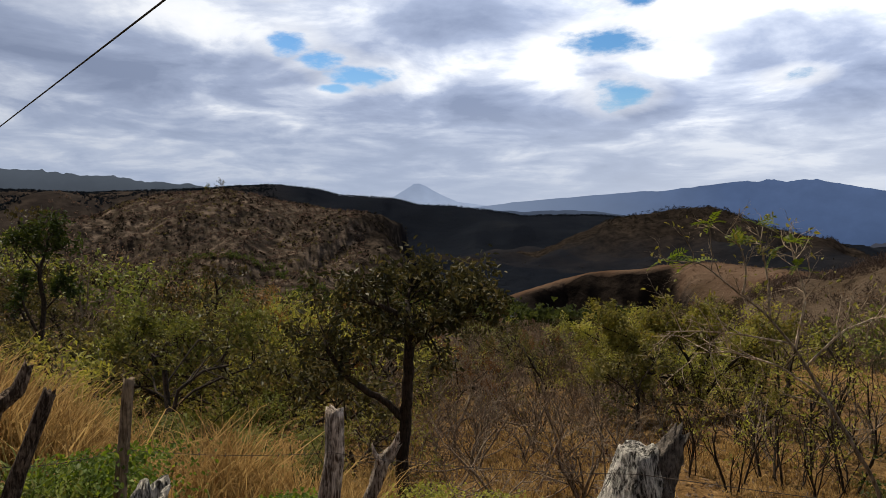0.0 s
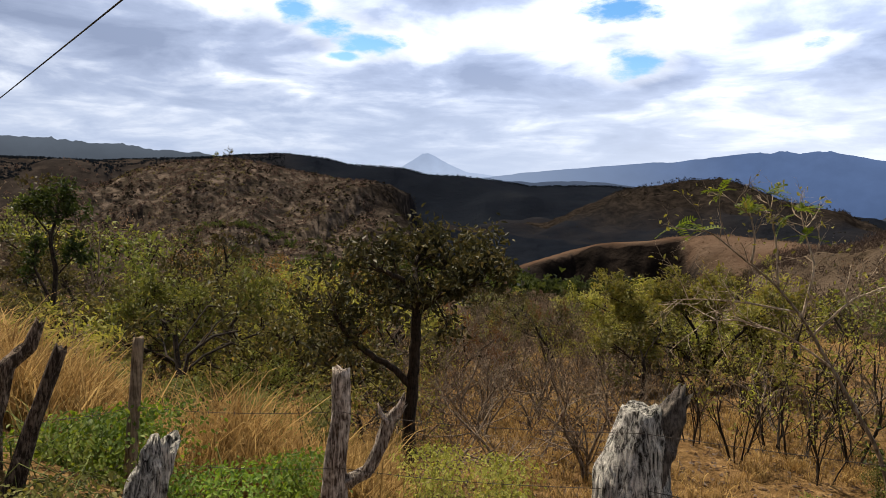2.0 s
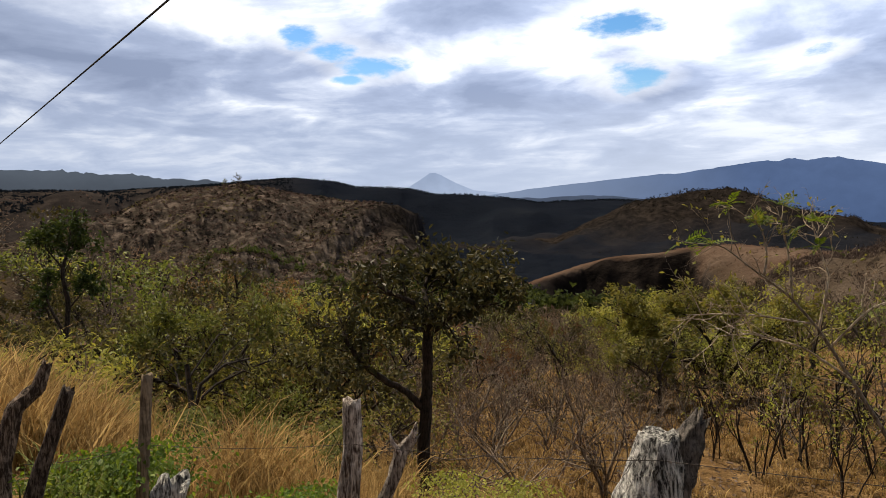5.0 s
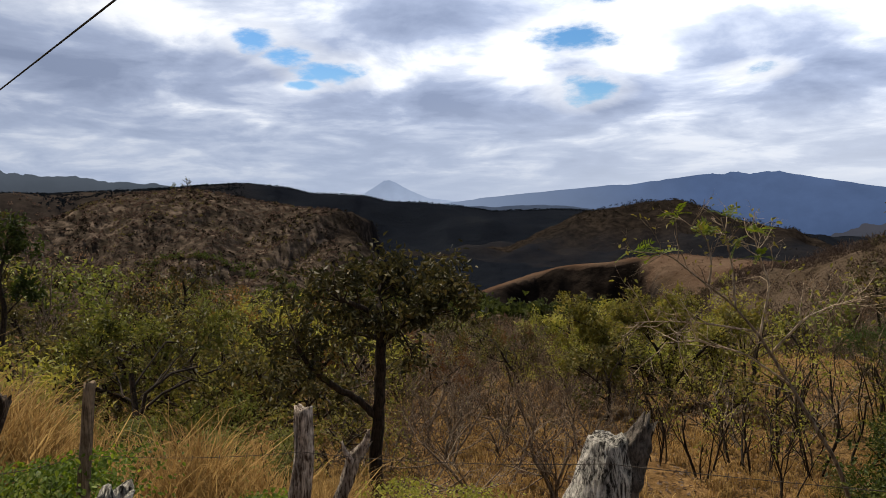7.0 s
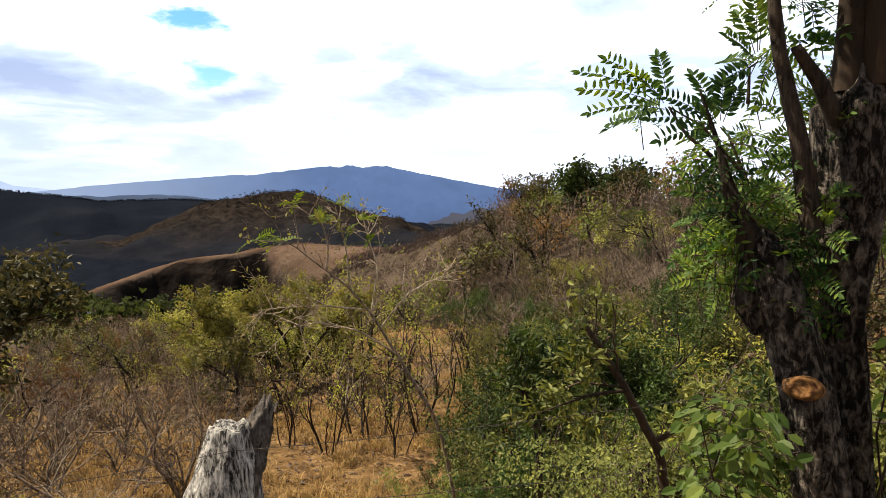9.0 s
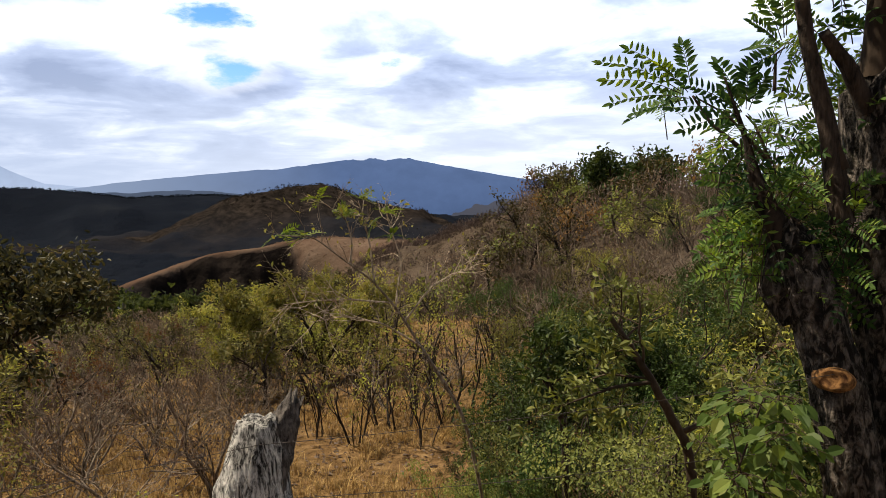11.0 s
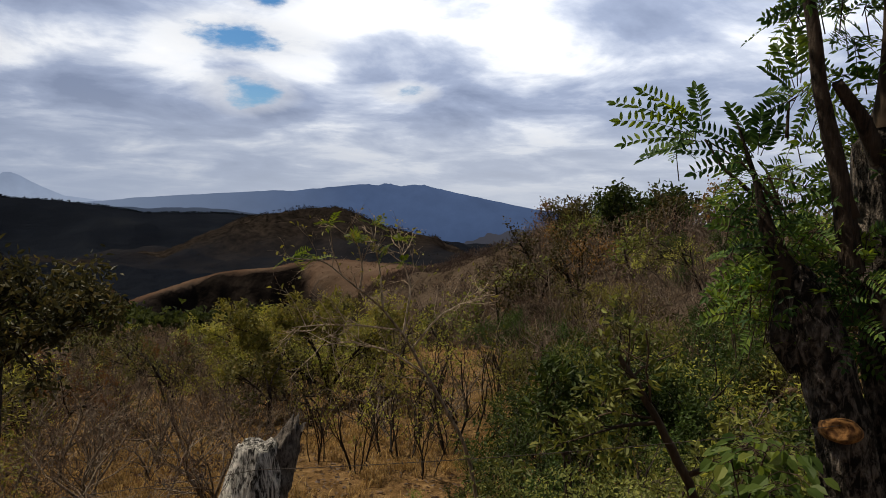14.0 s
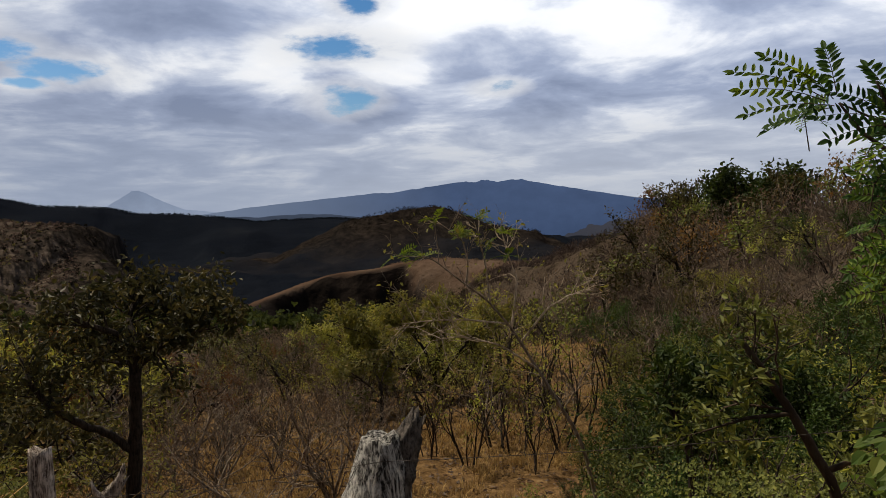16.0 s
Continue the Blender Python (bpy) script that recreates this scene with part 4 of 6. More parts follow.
for kind, v, a, d, turn, s in ROW:
    put(protos[kind][v % len(protos[kind])], a, d, turn, s * (0.72 if kind in ("deep", "green") and a > 36 else 1.0), 0.05)
    STOOD.append(tuple(polar(a, d)[:2]))
scatter(7, protos, [("green", 2), ("lime", 3), ("olive", 3), ("deep", 2), ("dry", 2), ("rust", 1)], (-40, -6), (11.0, 17), 30, 1.5, (0.8, 1.2))
scatter(9, protos, [("green", 4), ("deep", 5), ("lime", 0.5), ("stem", 1)], (40, 66), (9.5, 17), 38, 1.0, (0.65, 1.05))
scatter(13, protos, [("green", 3), ("deep", 2)], (33, 42), (6.5, 13), 16, 0.8, (0.2, 0.42))
scatter(12, protos, [("green", 2), ("deep", 4), ("olive", 2)], (43, 67), (13, 25), 40, 1.3, (0.85, 1.3))
scatter(10, protos, [("green", 2), ("deep", 3)], (40, 68), (6.5, 13), 44, 0.7, (0.35, 0.6))
scatter(8, protos, [("bare", 5), ("dry", 3)], (-6, 15), (10.0, 15.5), 24, 1.0, (0.55, 0.95))
scatter(1, protos, [("olive", 5), ("lime", 4), ("bare", 1), ("green", 3), ("dry", 1), ("rust", 1)], (-44, -6), (13, 36), 85, 1.5, (0.95, 1.3), open_ground)
scatter(2, protos, [("dry", 5), ("bare", 5), ("stem", 3), ("olive", 2), ("rust", 1)], (-6, 13), (14.5, 34), 120, 0.9, (0.55, 0.8), open_ground)
scatter(11, protos, [("dry", 3), ("bare", 3), ("lime", 3), ("olive", 2), ("stem", 4)], (13, 27), (14.5, 32), 75, 0.95, (0.6, 0.9), open_ground)
scatter(3, protos, [("bare", 4), ("dry", 5), ("deep", 2), ("green", 1), ("lime", 1), ("olive", 2)], (28, 76), (15, 42), 85, 1.5, (0.85, 1.25), open_ground)
scatter(4, far_protos, [("olive", 5), ("lime", 2), ("bare", 2.5), ("dry", 3), ("green", 3), ("rust", 1.5)], (-48, -4), (35, 105), 280, 2.1, (0.9, 1.4), joined=True)
scatter(5, far_protos, [("olive", 3), ("lime", 1), ("bare", 3), ("dry", 3), ("green", 1)], (-4, 26), (35, 105), 170, 1.9, (0.5, 0.85), joined=True)
scatter(6, far_protos, [("bare", 3), ("dry", 5), ("olive", 5), ("green", 2), ("rust", 2)], (26, 78), (40, 98), 260, 1.7, (1.0, 1.35), lambda a, r: a < 38.5 and r > 56, joined=True)
for kind, rows in FAR_STANDS.items():
    stand(kind + "_trees_down_slope", {"lime": "yellow-green dry-season trees down the slope", "bare": "leafless grey trees down the slope", "olive": "olive-brown trees down the slope", "green": "round green trees down the slope", "dry": "brown dry-leaved trees down the slope", "rust": "rust-brown trees down the slope"}[kind], rows, *[next(o for o in rows[0][0].children if o.name.startswith(k)).data.materials[0] for k in ("trunk", "crown")])
for table in (protos, far_protos):
    for group in table.values():
        for p in group:
            for o in (*p.children_recursive, p):
                bpy.data.objects.remove(o)


# ---- far scrub and woods ----
def clumps(name, label, mat, seed, az, d, count, size, keep, leafs=9, flat=0.8, leaf=None):
    """Crowns too far off to tell apart: loose tufts of leafy facets standing on the land."""
    rng = np.random.default_rng(seed)
    a = np.radians(rng.uniform(*az, count))
    r = np.sqrt(rng.uniform(d[0] ** 2, d[1] ** 2, count))
    x, y = r * np.sin(a), r * np.cos(a)
    m = keep(x, y, r, np.degrees(a), rng)
    x, y = x[m], y[m]
    z = height(x, y)
    k = len(x)
    s = rng.uniform(*size, k) * rng.uniform(0.7, 1.3, k)
    idx = np.repeat(np.arange(k), leafs)
    q = rand_dirs(rng, len(idx))
    q[:, 2] = np.abs(q[:, 2])
    c = np.stack([x, y, z], 1)[idx] + q * s[idx][:, None] * np.array([0.55, 0.55, flat]) * rng.uniform(0.4, 1.0, (len(idx), 1))
    b = Build()
    ax = unit(q + rng.normal(size=q.shape) * 0.7)
    leaves(b, c - ax * s[idx][:, None] * 0.3, ax, rng.normal(size=q.shape) + [0, 0, 0.6], s[idx] * 0.75 if leaf is None else leaf[0], s[idx] * 0.55 if leaf is None else leaf[1], 0.2)
    return solo(name, b, mat, label, "woods", kind="stuff", smooth=False)


def on_line(key, w):
    def test(x, y):
        dist = near_line(x, y, LINES[key][0])[0]
        return dist < w
    return test


left_hill, right_hill, dirt = on_line("left_hill", 165), on_line("right_hill", 230), on_line("dirt_spur", 26)
patchy = lambda x, y, s, seed, cut: fbm(x / s, y / s, 3, seed) > cut
def twig_tangle(name, label, mat, seed, az, d, count, size, keep, twigs=34):
    """Leafless crowns run together: fans of thin twigs rising from the slope."""
    rng = np.random.default_rng(seed)
    a = np.radians(rng.uniform(*az, count))
    r = np.sqrt(rng.uniform(d[0] ** 2, d[1] ** 2, count))
    x, y = r * np.sin(a), r * np.cos(a)
    m = keep(x, y, r, np.degrees(a), rng)
    x, y, r = x[m], y[m], r[m]
    z = height(x, y)
    s = rng.uniform(*size, len(x))
    idx = np.repeat(np.arange(len(x)), twigs)
    q = rand_dirs(rng, len(idx))
    q[:, 2] = np.abs(q[:, 2])
    u = rng.uniform(0.15, 1.0, (len(idx), 1))
    c = np.stack([x, y, z], 1)[idx] + q * s[idx][:, None] * [0.5, 0.5, 0.8] * u
    ax = unit(q * [1, 1, 0.7] + [0, 0, 0.5] + rng.normal(size=q.shape) * 0.5)
    b = Build()
    leaves(b, c, ax, rng.normal(size=q.shape), s[idx] * rng.uniform(0.15, 0.4, len(idx)), 0.012 + r[idx] * 0.0009, 0.2)
    return solo(name, b, mat, label, "woods", kind="stuff", smooth=False)


hillside = lambda x, y, r, a, g: (r > 17) & ((a > 38.5) | ((r > 41) & (r < 56)))
twig_tangle("hillside_twigs", "dense grey-brown leafless scrub on the hillside", TWIG_MAUVE, 411, (27, 80), (17, 105), 2300, (1.8, 3.6), hillside)
twig_tangle("spur_twigs", "low grey-brown leafless scrub on the earth spur", TWIG_MAUVE, 417, (23.5, 39), (50, 190), 2600, (0.9, 1.9), lambda x, y, r, a, g: (near_line(x, y, LINES["dirt_spur"][0])[0] > np.interp(a, (23, 27, 31), (26, 12, 2))) & (r < np.interp(a, (24, 31, 39), (180, 150, 105))), 30)
twig_tangle("dry_brush", "fine dry brush between the leafless shrubs", TWIG_MAUVE, 418, (-7, 17), (11.5, 30), 170, (0.7, 1.4), lambda x, y, r, a, g: ~((a > 9) & (r < 16)), 40)
twig_tangle("hillside_dry_twigs", "dry brown twigs of the hillside scrub", LEAF_DRY, 412, (27, 80), (17, 105), 700, (1.5, 3.2), hillside, 26)
twig_tangle("slope_twigs", "grey leafless scrub between the trees on the slope", TWIG_MAUVE, 413, (-46, 27), (17, 100), 260, (1.2, 2.4), lambda x, y, r, a, g: ~((a > 4) & (r < 26)), 26)
clumps("hillside_olive", "olive leafy shrubs on the hillside", LEAF_OLIVE, 414, (34, 80), (14, 90), 420, (0.9, 2.0), lambda x, y, r, a, g: patchy(x, y, 9, 12, 0.0), 90, 0.8, (0.16, 0.09))
clumps("slope_undergrowth", "low olive undergrowth between the trees", LEAF_OLIVE, 415, (-44, 26), (14, 60), 560, (0.5, 1.1), lambda x, y, r, a, g: ~((a > 18) & (r < 24)) & ~((a > 4) & (r < 15)), 40, 0.8, (0.13, 0.06))
clumps("slope_undergrowth_lime", "low yellow-green undergrowth between the trees", LEAF_LIME, 416, (-44, 24), (17, 50), 220, (0.4, 0.9), lambda x, y, r, a, g: ~((a > 4) & (r < 18)), 40, 0.8, (0.11, 0.05))
clumps("slope_woods_olive", "olive and brown dry-season woods down the slope", CANOPY_OLIVE, 401, (-48, 30), (98, 330), 3600, (2.2, 3.8), lambda x, y, r, a, g: ~((a > 5) & dirt(x, y)) & ~left_hill(x, y) & patchy(x, y, 40, 3, -0.35), 26, 0.8, (1.1, 0.7))
clumps("slope_woods_dry", "grey-brown leafless woods down the slope", LEAF_DRY, 402, (-48, 36), (98, 330), 1300, (2.0, 3.4), lambda x, y, r, a, g: ~((a > 5) & dirt(x, y)) & ~left_hill(x, y) & patchy(x, y, 40, 6, -0.2), 22, 0.8, (1.1, 0.6))
clumps("valley_green_woods", "green trees along the valley floor", CANOPY, 403, (-10, 16), (100, 300), 1700, (3.2, 5.2), lambda x, y, r, a, g: ~((a > 5) & dirt(x, y)) & ~left_hill(x, y) & ((patchy(x, y, 34, 8, -0.1) & (a < 4)) | ((a > 3) & (r < np.interp(a, (3, 8, 10, 16), (185, 175, 150, 140))))), 54, 0.8, (1.2, 0.9))
clumps("hill_scrub_brown", "brown scrub on the rocky hill", HILL_SCRUB, 404, (-36, 0), (280, 600), 11500, (1.6, 3.2), lambda x, y, r, a, g: left_hill(x, y) & (a < -6.5), 8, 0.6, (0.9, 0.75))
clumps("hill_scrub_olive", "olive scrub on the rocky hill", CANOPY_OLIVE, 405, (-36, -8), (280, 600), 2500, (1.4, 3.0), lambda x, y, r, a, g: left_hill(x, y) & patchy(x, y, 22, 5, 0.0), 9, 0.7, (1.0, 0.6))
clumps("hill_foot_green", "green trees at the foot of the rocky hill", CANOPY, 406, (-32, -10), (250, 345), 700, (3.5, 6.0), lambda x, y, r, a, g: patchy(x, y, 30, 15, 0.0), 40, 0.8, (1.2, 0.8))
clumps("dark_hill_woods", "dark woods covering the far round hill", DARK_SHADED_SCRUB, 407, (6, 34), (480, 800), 7000, (2.0, 3.6), lambda x, y, r, a, g: ((near_line(x, y, LINES["right_hill"][0])[0] < 50) & (a > 13.5)) | (right_hill(x, y) & (g.uniform(size=len(x)) < 0.02)), 9, 0.7, (0.9, 0.7))
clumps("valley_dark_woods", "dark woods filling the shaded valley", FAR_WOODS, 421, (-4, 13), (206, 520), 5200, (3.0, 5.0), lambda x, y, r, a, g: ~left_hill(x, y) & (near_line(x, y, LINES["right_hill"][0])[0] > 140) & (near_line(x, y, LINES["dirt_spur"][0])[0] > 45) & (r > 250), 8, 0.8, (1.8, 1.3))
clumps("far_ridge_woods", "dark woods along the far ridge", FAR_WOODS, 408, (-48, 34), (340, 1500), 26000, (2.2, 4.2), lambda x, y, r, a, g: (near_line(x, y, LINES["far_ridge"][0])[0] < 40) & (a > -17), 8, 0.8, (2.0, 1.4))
clumps("hill_scrub_dark", "dark shrubs and rocks on the rocky hill", DARK_SHADED_SCRUB, 424, (-36, -3), (280, 600), 5000, (1.6, 3.4), lambda x, y, r, a, g: left_hill(x, y) & patchy(x, y, 18, 11, 0.0), 9, 0.7, (1.0, 0.8))
clumps("far_left_scrub", "grey-brown scrub on the far hazy ridges", HILL_SCRUB, 422, (-48, -16), (480, 1300), 4500, (3.0, 6.0), lambda x, y, r, a, g: ~left_hill(x, y) & patchy(x, y, 60, 5, -0.3), 8, 0.7, (1.9, 1.3))
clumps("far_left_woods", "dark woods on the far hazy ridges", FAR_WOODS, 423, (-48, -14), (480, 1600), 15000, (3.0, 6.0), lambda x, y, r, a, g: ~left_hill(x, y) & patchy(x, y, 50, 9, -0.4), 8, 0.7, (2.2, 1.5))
clumps("spur_scrub", "sparse dry scrub on the bare earth spur", LEAF_DRY, 409, (17, 40), (110, 240), 900, (0.4, 1.0), lambda x, y, r, a, g: dirt(x, y), 14, 0.8, (0.25, 0.16))


# ---- the road side ----
def gnarled(b, pts, radii, sides=20, rings=26, rough=0.12, seed=0, knots=(), jag=0.02):
    """A weathered post: a thick limb with ribs, hollows and a jagged broken top."""
    pts = np.asarray(pts, float)
    s = np.linspace(0, len(pts) - 1, rings)
    i = np.minimum(s.astype(int), len(pts) - 2)
    p = pts[i] + (pts[i + 1] - pts[i]) * (s - i)[:, None]
    r = np.interp(s, np.arange(len(radii)), radii)
    ang = np.arange(sides) * 2 * math.pi / sides
    tan = unit(np.gradient(p, axis=0))
    vs = []
    for k in range(rings):
        u = unit(np.cross(tan[k], (0.0, 1.0, 0.0)))
        w = np.cross(u, tan[k])
        rib = vnoise(ang * 3.2 + seed, np.full(sides, s[k] * 0.5), seed) * rough + vnoise(ang * 7.5, np.full(sides, s[k] * 2.2 + seed), seed + 2) * rough * 0.55
        rr = r[k] * (1 + rib)
        ring = p[k] + rr[:, None] * (np.cos(ang)[:, None] * u + np.sin(ang)[:, None] * w)
        if k == rings - 1:
            ring += tan[k] * (vnoise(ang * 2.5, ang * 0 + seed, seed + 5) * jag)[:, None]
        vs.append(ring)
    top = p[-1] - tan[-1] * jag * 0.5
    faces = [(k * sides + j, k * sides + (j + 1) % sides, (k + 1) * sides + (j + 1) % sides, (k + 1) * sides + j) for k in range(rings - 1) for j in range(sides)]
    n = rings * sides
    faces += [((rings - 1) * sides + j, (rings - 1) * sides + (j + 1) % sides, n) for j in range(sides)]
    b.add(np.concatenate(vs + [top[None]]), faces)


FENCE = "old fence posts along the road"


def rooted(points, deep=0.12):
    """Carries a post's line on into the ground below its lowest point."""
    a, b = np.array(points[0]), np.array(points[1])
    g = float(height(np.array([a[0]]), np.array([a[1]]))[0])
    if a[2] > g - deep:
        way = unit(a - b)
        points = [a + way * (a[2] - g + deep) / max(0.3, -way[2])] + list(points)
    return np.array(points)


def post(name, label, stems, mat, group=FENCE):
    """stems: (part name, [(bearing, height angle, distance)...] from the foot up, radii, material)."""
    base = None
    t = None
    for pname, line, radii, m, rough, jag in stems:
        pts = [sight(a, e, d) for a, e, d in line]
        if base is None:
            pts = rooted(pts)
            base = pts[0] + np.array([0, 0, 0.12])
            t = thing(name, label, "fence post", base, group)
            if len(pts) > len(radii):
                radii = [radii[0] * 1.1] + list(radii)
        b = Build()
        gnarled(b, np.array(pts) - base, radii, 22, 34, rough, len(pname) + int(abs(line[0][0])), jag=jag)
        part(pname, b, m, t, "" if m is mat else "darker charred prong")
    return t


post("stump_post", "thick weathered grey stump used as fence post with charred prong",
     [("stump", [(15.6, -27.5, 2.30), (15.4, -25.7, 2.30), (15.8, -22.7, 2.31), (16.1, -19.8, 2.32)], [0.135, 0.122, 0.097, 0.062], WOOD_GREY, 0.14, 0.02),
      ("prong", [(17.1, -25, 2.32), (17.6, -22.4, 2.33), (18.4, -20.5, 2.35), (19.3, -18.6, 2.38)], [0.064, 0.058, 0.048, 0.030], WOOD_CHAR, 0.38, 0.06)], WOOD_GREY)
post("forked_post", "bleached forked fence post with broken side branch",
     [("post", [(-10.7, -28, 3.0), (-10.6, -25, 3.0), (-10.0, -21, 3.0), (-9.9, -17.3, 3.0)], [0.062, 0.050, 0.042, 0.036], WOOD_PINK, 0.16, 0.015),
      ("branch", [(-9.6, -26.2, 3.0), (-7.7, -25.5, 3.0), (-6.4, -23.5, 3.0), (-5.8, -21.6, 3.0), (-4.6, -20.4, 3.0)], [0.034, 0.027, 0.026, 0.031, 0.018], WOOD_PINK, 0.35, 0.03),
      ("spike", [(-5.9, -21.8, 2.98), (-6.5, -20.9, 2.97), (-6.7, -20.2, 2.97)], [0.016, 0.010, 0.004], WOOD_PINK, 0.2, 0.01),
      ("spike", [(-5.0, -20.8, 2.98), (-4.5, -19.9, 2.97), (-4.4, -19.4, 2.97)], [0.017, 0.012, 0.005], WOOD_PINK, 0.2, 0.01)], WOOD_PINK)
post("short_stump", "short broken pale stump by the fence",
     [("stump", [(-26.6, -26.5, 2.7), (-25.6, -24, 2.7), (-24.6, -21.9, 2.7)], [0.078, 0.066, 0.052], WOOD_GREY, 0.3, 0.07)], WOOD_GREY)
post("thin_post", "thin straight brown wooden fence post",
     [("post", [(-27.2, -24.5, 3.3), (-26.6, -19, 3.3), (-26.0, -13.6, 3.3)], [0.028, 0.026, 0.023], WOOD_TAN, 0.08, 0.01)], WOOD_TAN)
post("leaning_post", "dark leaning post with bent tip",
     [("post", [(-36.6, -24, 3.1), (-36.0, -18, 3.1), (-35.0, -14.6, 3.1), (-33.4, -13.4, 3.1), (-32.7, -11.7, 3.1)], [0.034, 0.030, 0.028, 0.025, 0.017], WOOD_BROWN, 0.3, 0.02)], WOOD_BROWN)
post("leaning_post", "dark straight leaning fence post",
     [("post", [(-35.6, -24.5, 2.9), (-33.6, -19, 2.9), (-31.4, -13.8, 2.9)], [0.036, 0.028, 0.023], WOOD_BROWN, 0.2, 0.015)], WOOD_BROWN)


def wire_line(name, label, category, pts, r, mat, sag, barbs=0.0, n=24):
    b = Build()
    for a, c in zip(pts[:-1], pts[1:]):
        t = np.linspace(0, 1, n)[:, None]
        q = a * (1 - t) + c * t
        q[:, 2] -= (sag * 4 * t * (1 - t))[:, 0]
        tube(b, q, np.full(n, r), 5, False)
        if barbs:
            for u in np.arange(barbs, np.linalg.norm(c - a), barbs) / np.linalg.norm(c - a):
                m = a * (1 - u) + c * u - np.array([0, 0, sag * 4 * u * (1 - u)])
                for w in ((0.3, 0.2, 1), (0.3, -0.8, -0.5)):
                    w = unit(w) * 0.014
                    tube(b, [m - w, m, m + w], [r * 0.5, r, r * 0.5], 3, False)
    return solo(name, b, mat, label, category)


for e0, e1, e2, e3 in ((-18.5, -21.0, -21.8, -15.0), (-22.5, -25.4, -26.0, -20.0)):
    wire_line("barbed_wire", "thin rusty barbed wire strand along the fence", "wire",
              [sight(-34.6, e0, 2.92), sight(-26.7, e0 - 0.2, 3.3), sight(-10.2, e1 + 0.3, 2.95), sight(16.2, e2, 2.20), sight(63.5, e3, 2.7)], 0.0013, WIRE, 0.02, 0.12)
# the service cable overhead, from beyond the left bank to behind the road
near_c, far_c = sight(-22.7, 15.1, 7.0), sight(-33.9, 4.9, 16.0)
run = far_c - near_c
wire_line("overhead_cable", "black overhead service cable crossing the sky", "cable", [far_c + run * 2.5, near_c - run * 1.6], 0.011, CABLE, 0.02, 0, 60)


# ---- the main tree beyond the fence ----
def limb_tree(name, label, category, base, lines, bark, leafmat, S, seed, per, leaf, twigs, fine=True, spread=0.05, upness=0.4, sides=10):
    """A tree whose trunk and chief limbs follow given lines; twigs and leaves grow on them."""
    rng = np.random.default_rng(seed)
    t = thing(name, label, category, base)
    tips_all = []
    for pname, pts, radii, n_tw, length, start in lines:
        pts = np.array(pts) - base
        s = np.linspace(0, len(pts) - 1, 5 * len(pts))
        p = np.stack([np.interp(s, np.arange(len(pts)), pts[:, k]) for k in range(3)], 1)
        p[1:-1] = (p[:-2] + p[1:-1] * 2 + p[2:]) / 4
        r = np.interp(s, np.arange(len(radii)), radii)
        p += rng.normal(size=p.shape) * r[:, None] * 0.12
        b = Build()
        tube(b, p, r, sides, True, 0.06, rng)
        limbs, tips = [], []
        tan = unit(np.gradient(p, axis=0))
        for k in range(n_tw):
            u = start + (1 - start) * (k + rng.uniform(0, 1)) / n_tw
            i = min(int(u * (len(p) - 1)), len(p) - 1)
            ax = unit(np.cross(tan[i], rng.normal(size=3)))
            a = radians(rng.uniform(30, 75))
            grow(rng, p[i], tan[i] * math.cos(a) + ax * math.sin(a) + np.array([0, 0, 0.15]), length * rng.uniform(0.6, 1.2), max(r[i] * 0.4, twigs or 0.0045), 0, S, limbs, tips)
        wood(b, limbs, 5)
        part(pname, b, bark, t)
        tips_all += tips
    if per:
        c = Build()
        foliage(c, rng, tips_all, per, leaf[0], leaf[1], spread, upness, fine)
        part("crown", c, leafmat, t, smooth=False)
    return t


TWIG_S = dict(n=(4, 3, 2), wob=(0.22, 0.28, 0.3), lift=(0.06, 0.02, 0.0), taper=(0.5, 0.45, 0.4), kids=((4, 5), (3, 4)), spread=(48, 52), short=(0.6, 0.55), thin=0.6)
TWIG_S["from"] = (0.25, 0.25)
SPARSE_S = dict(TWIG_S, kids=((3, 3), (2, 3)), spread=(42, 46))
D = 9.6
base = ground_at(-3.9, D)
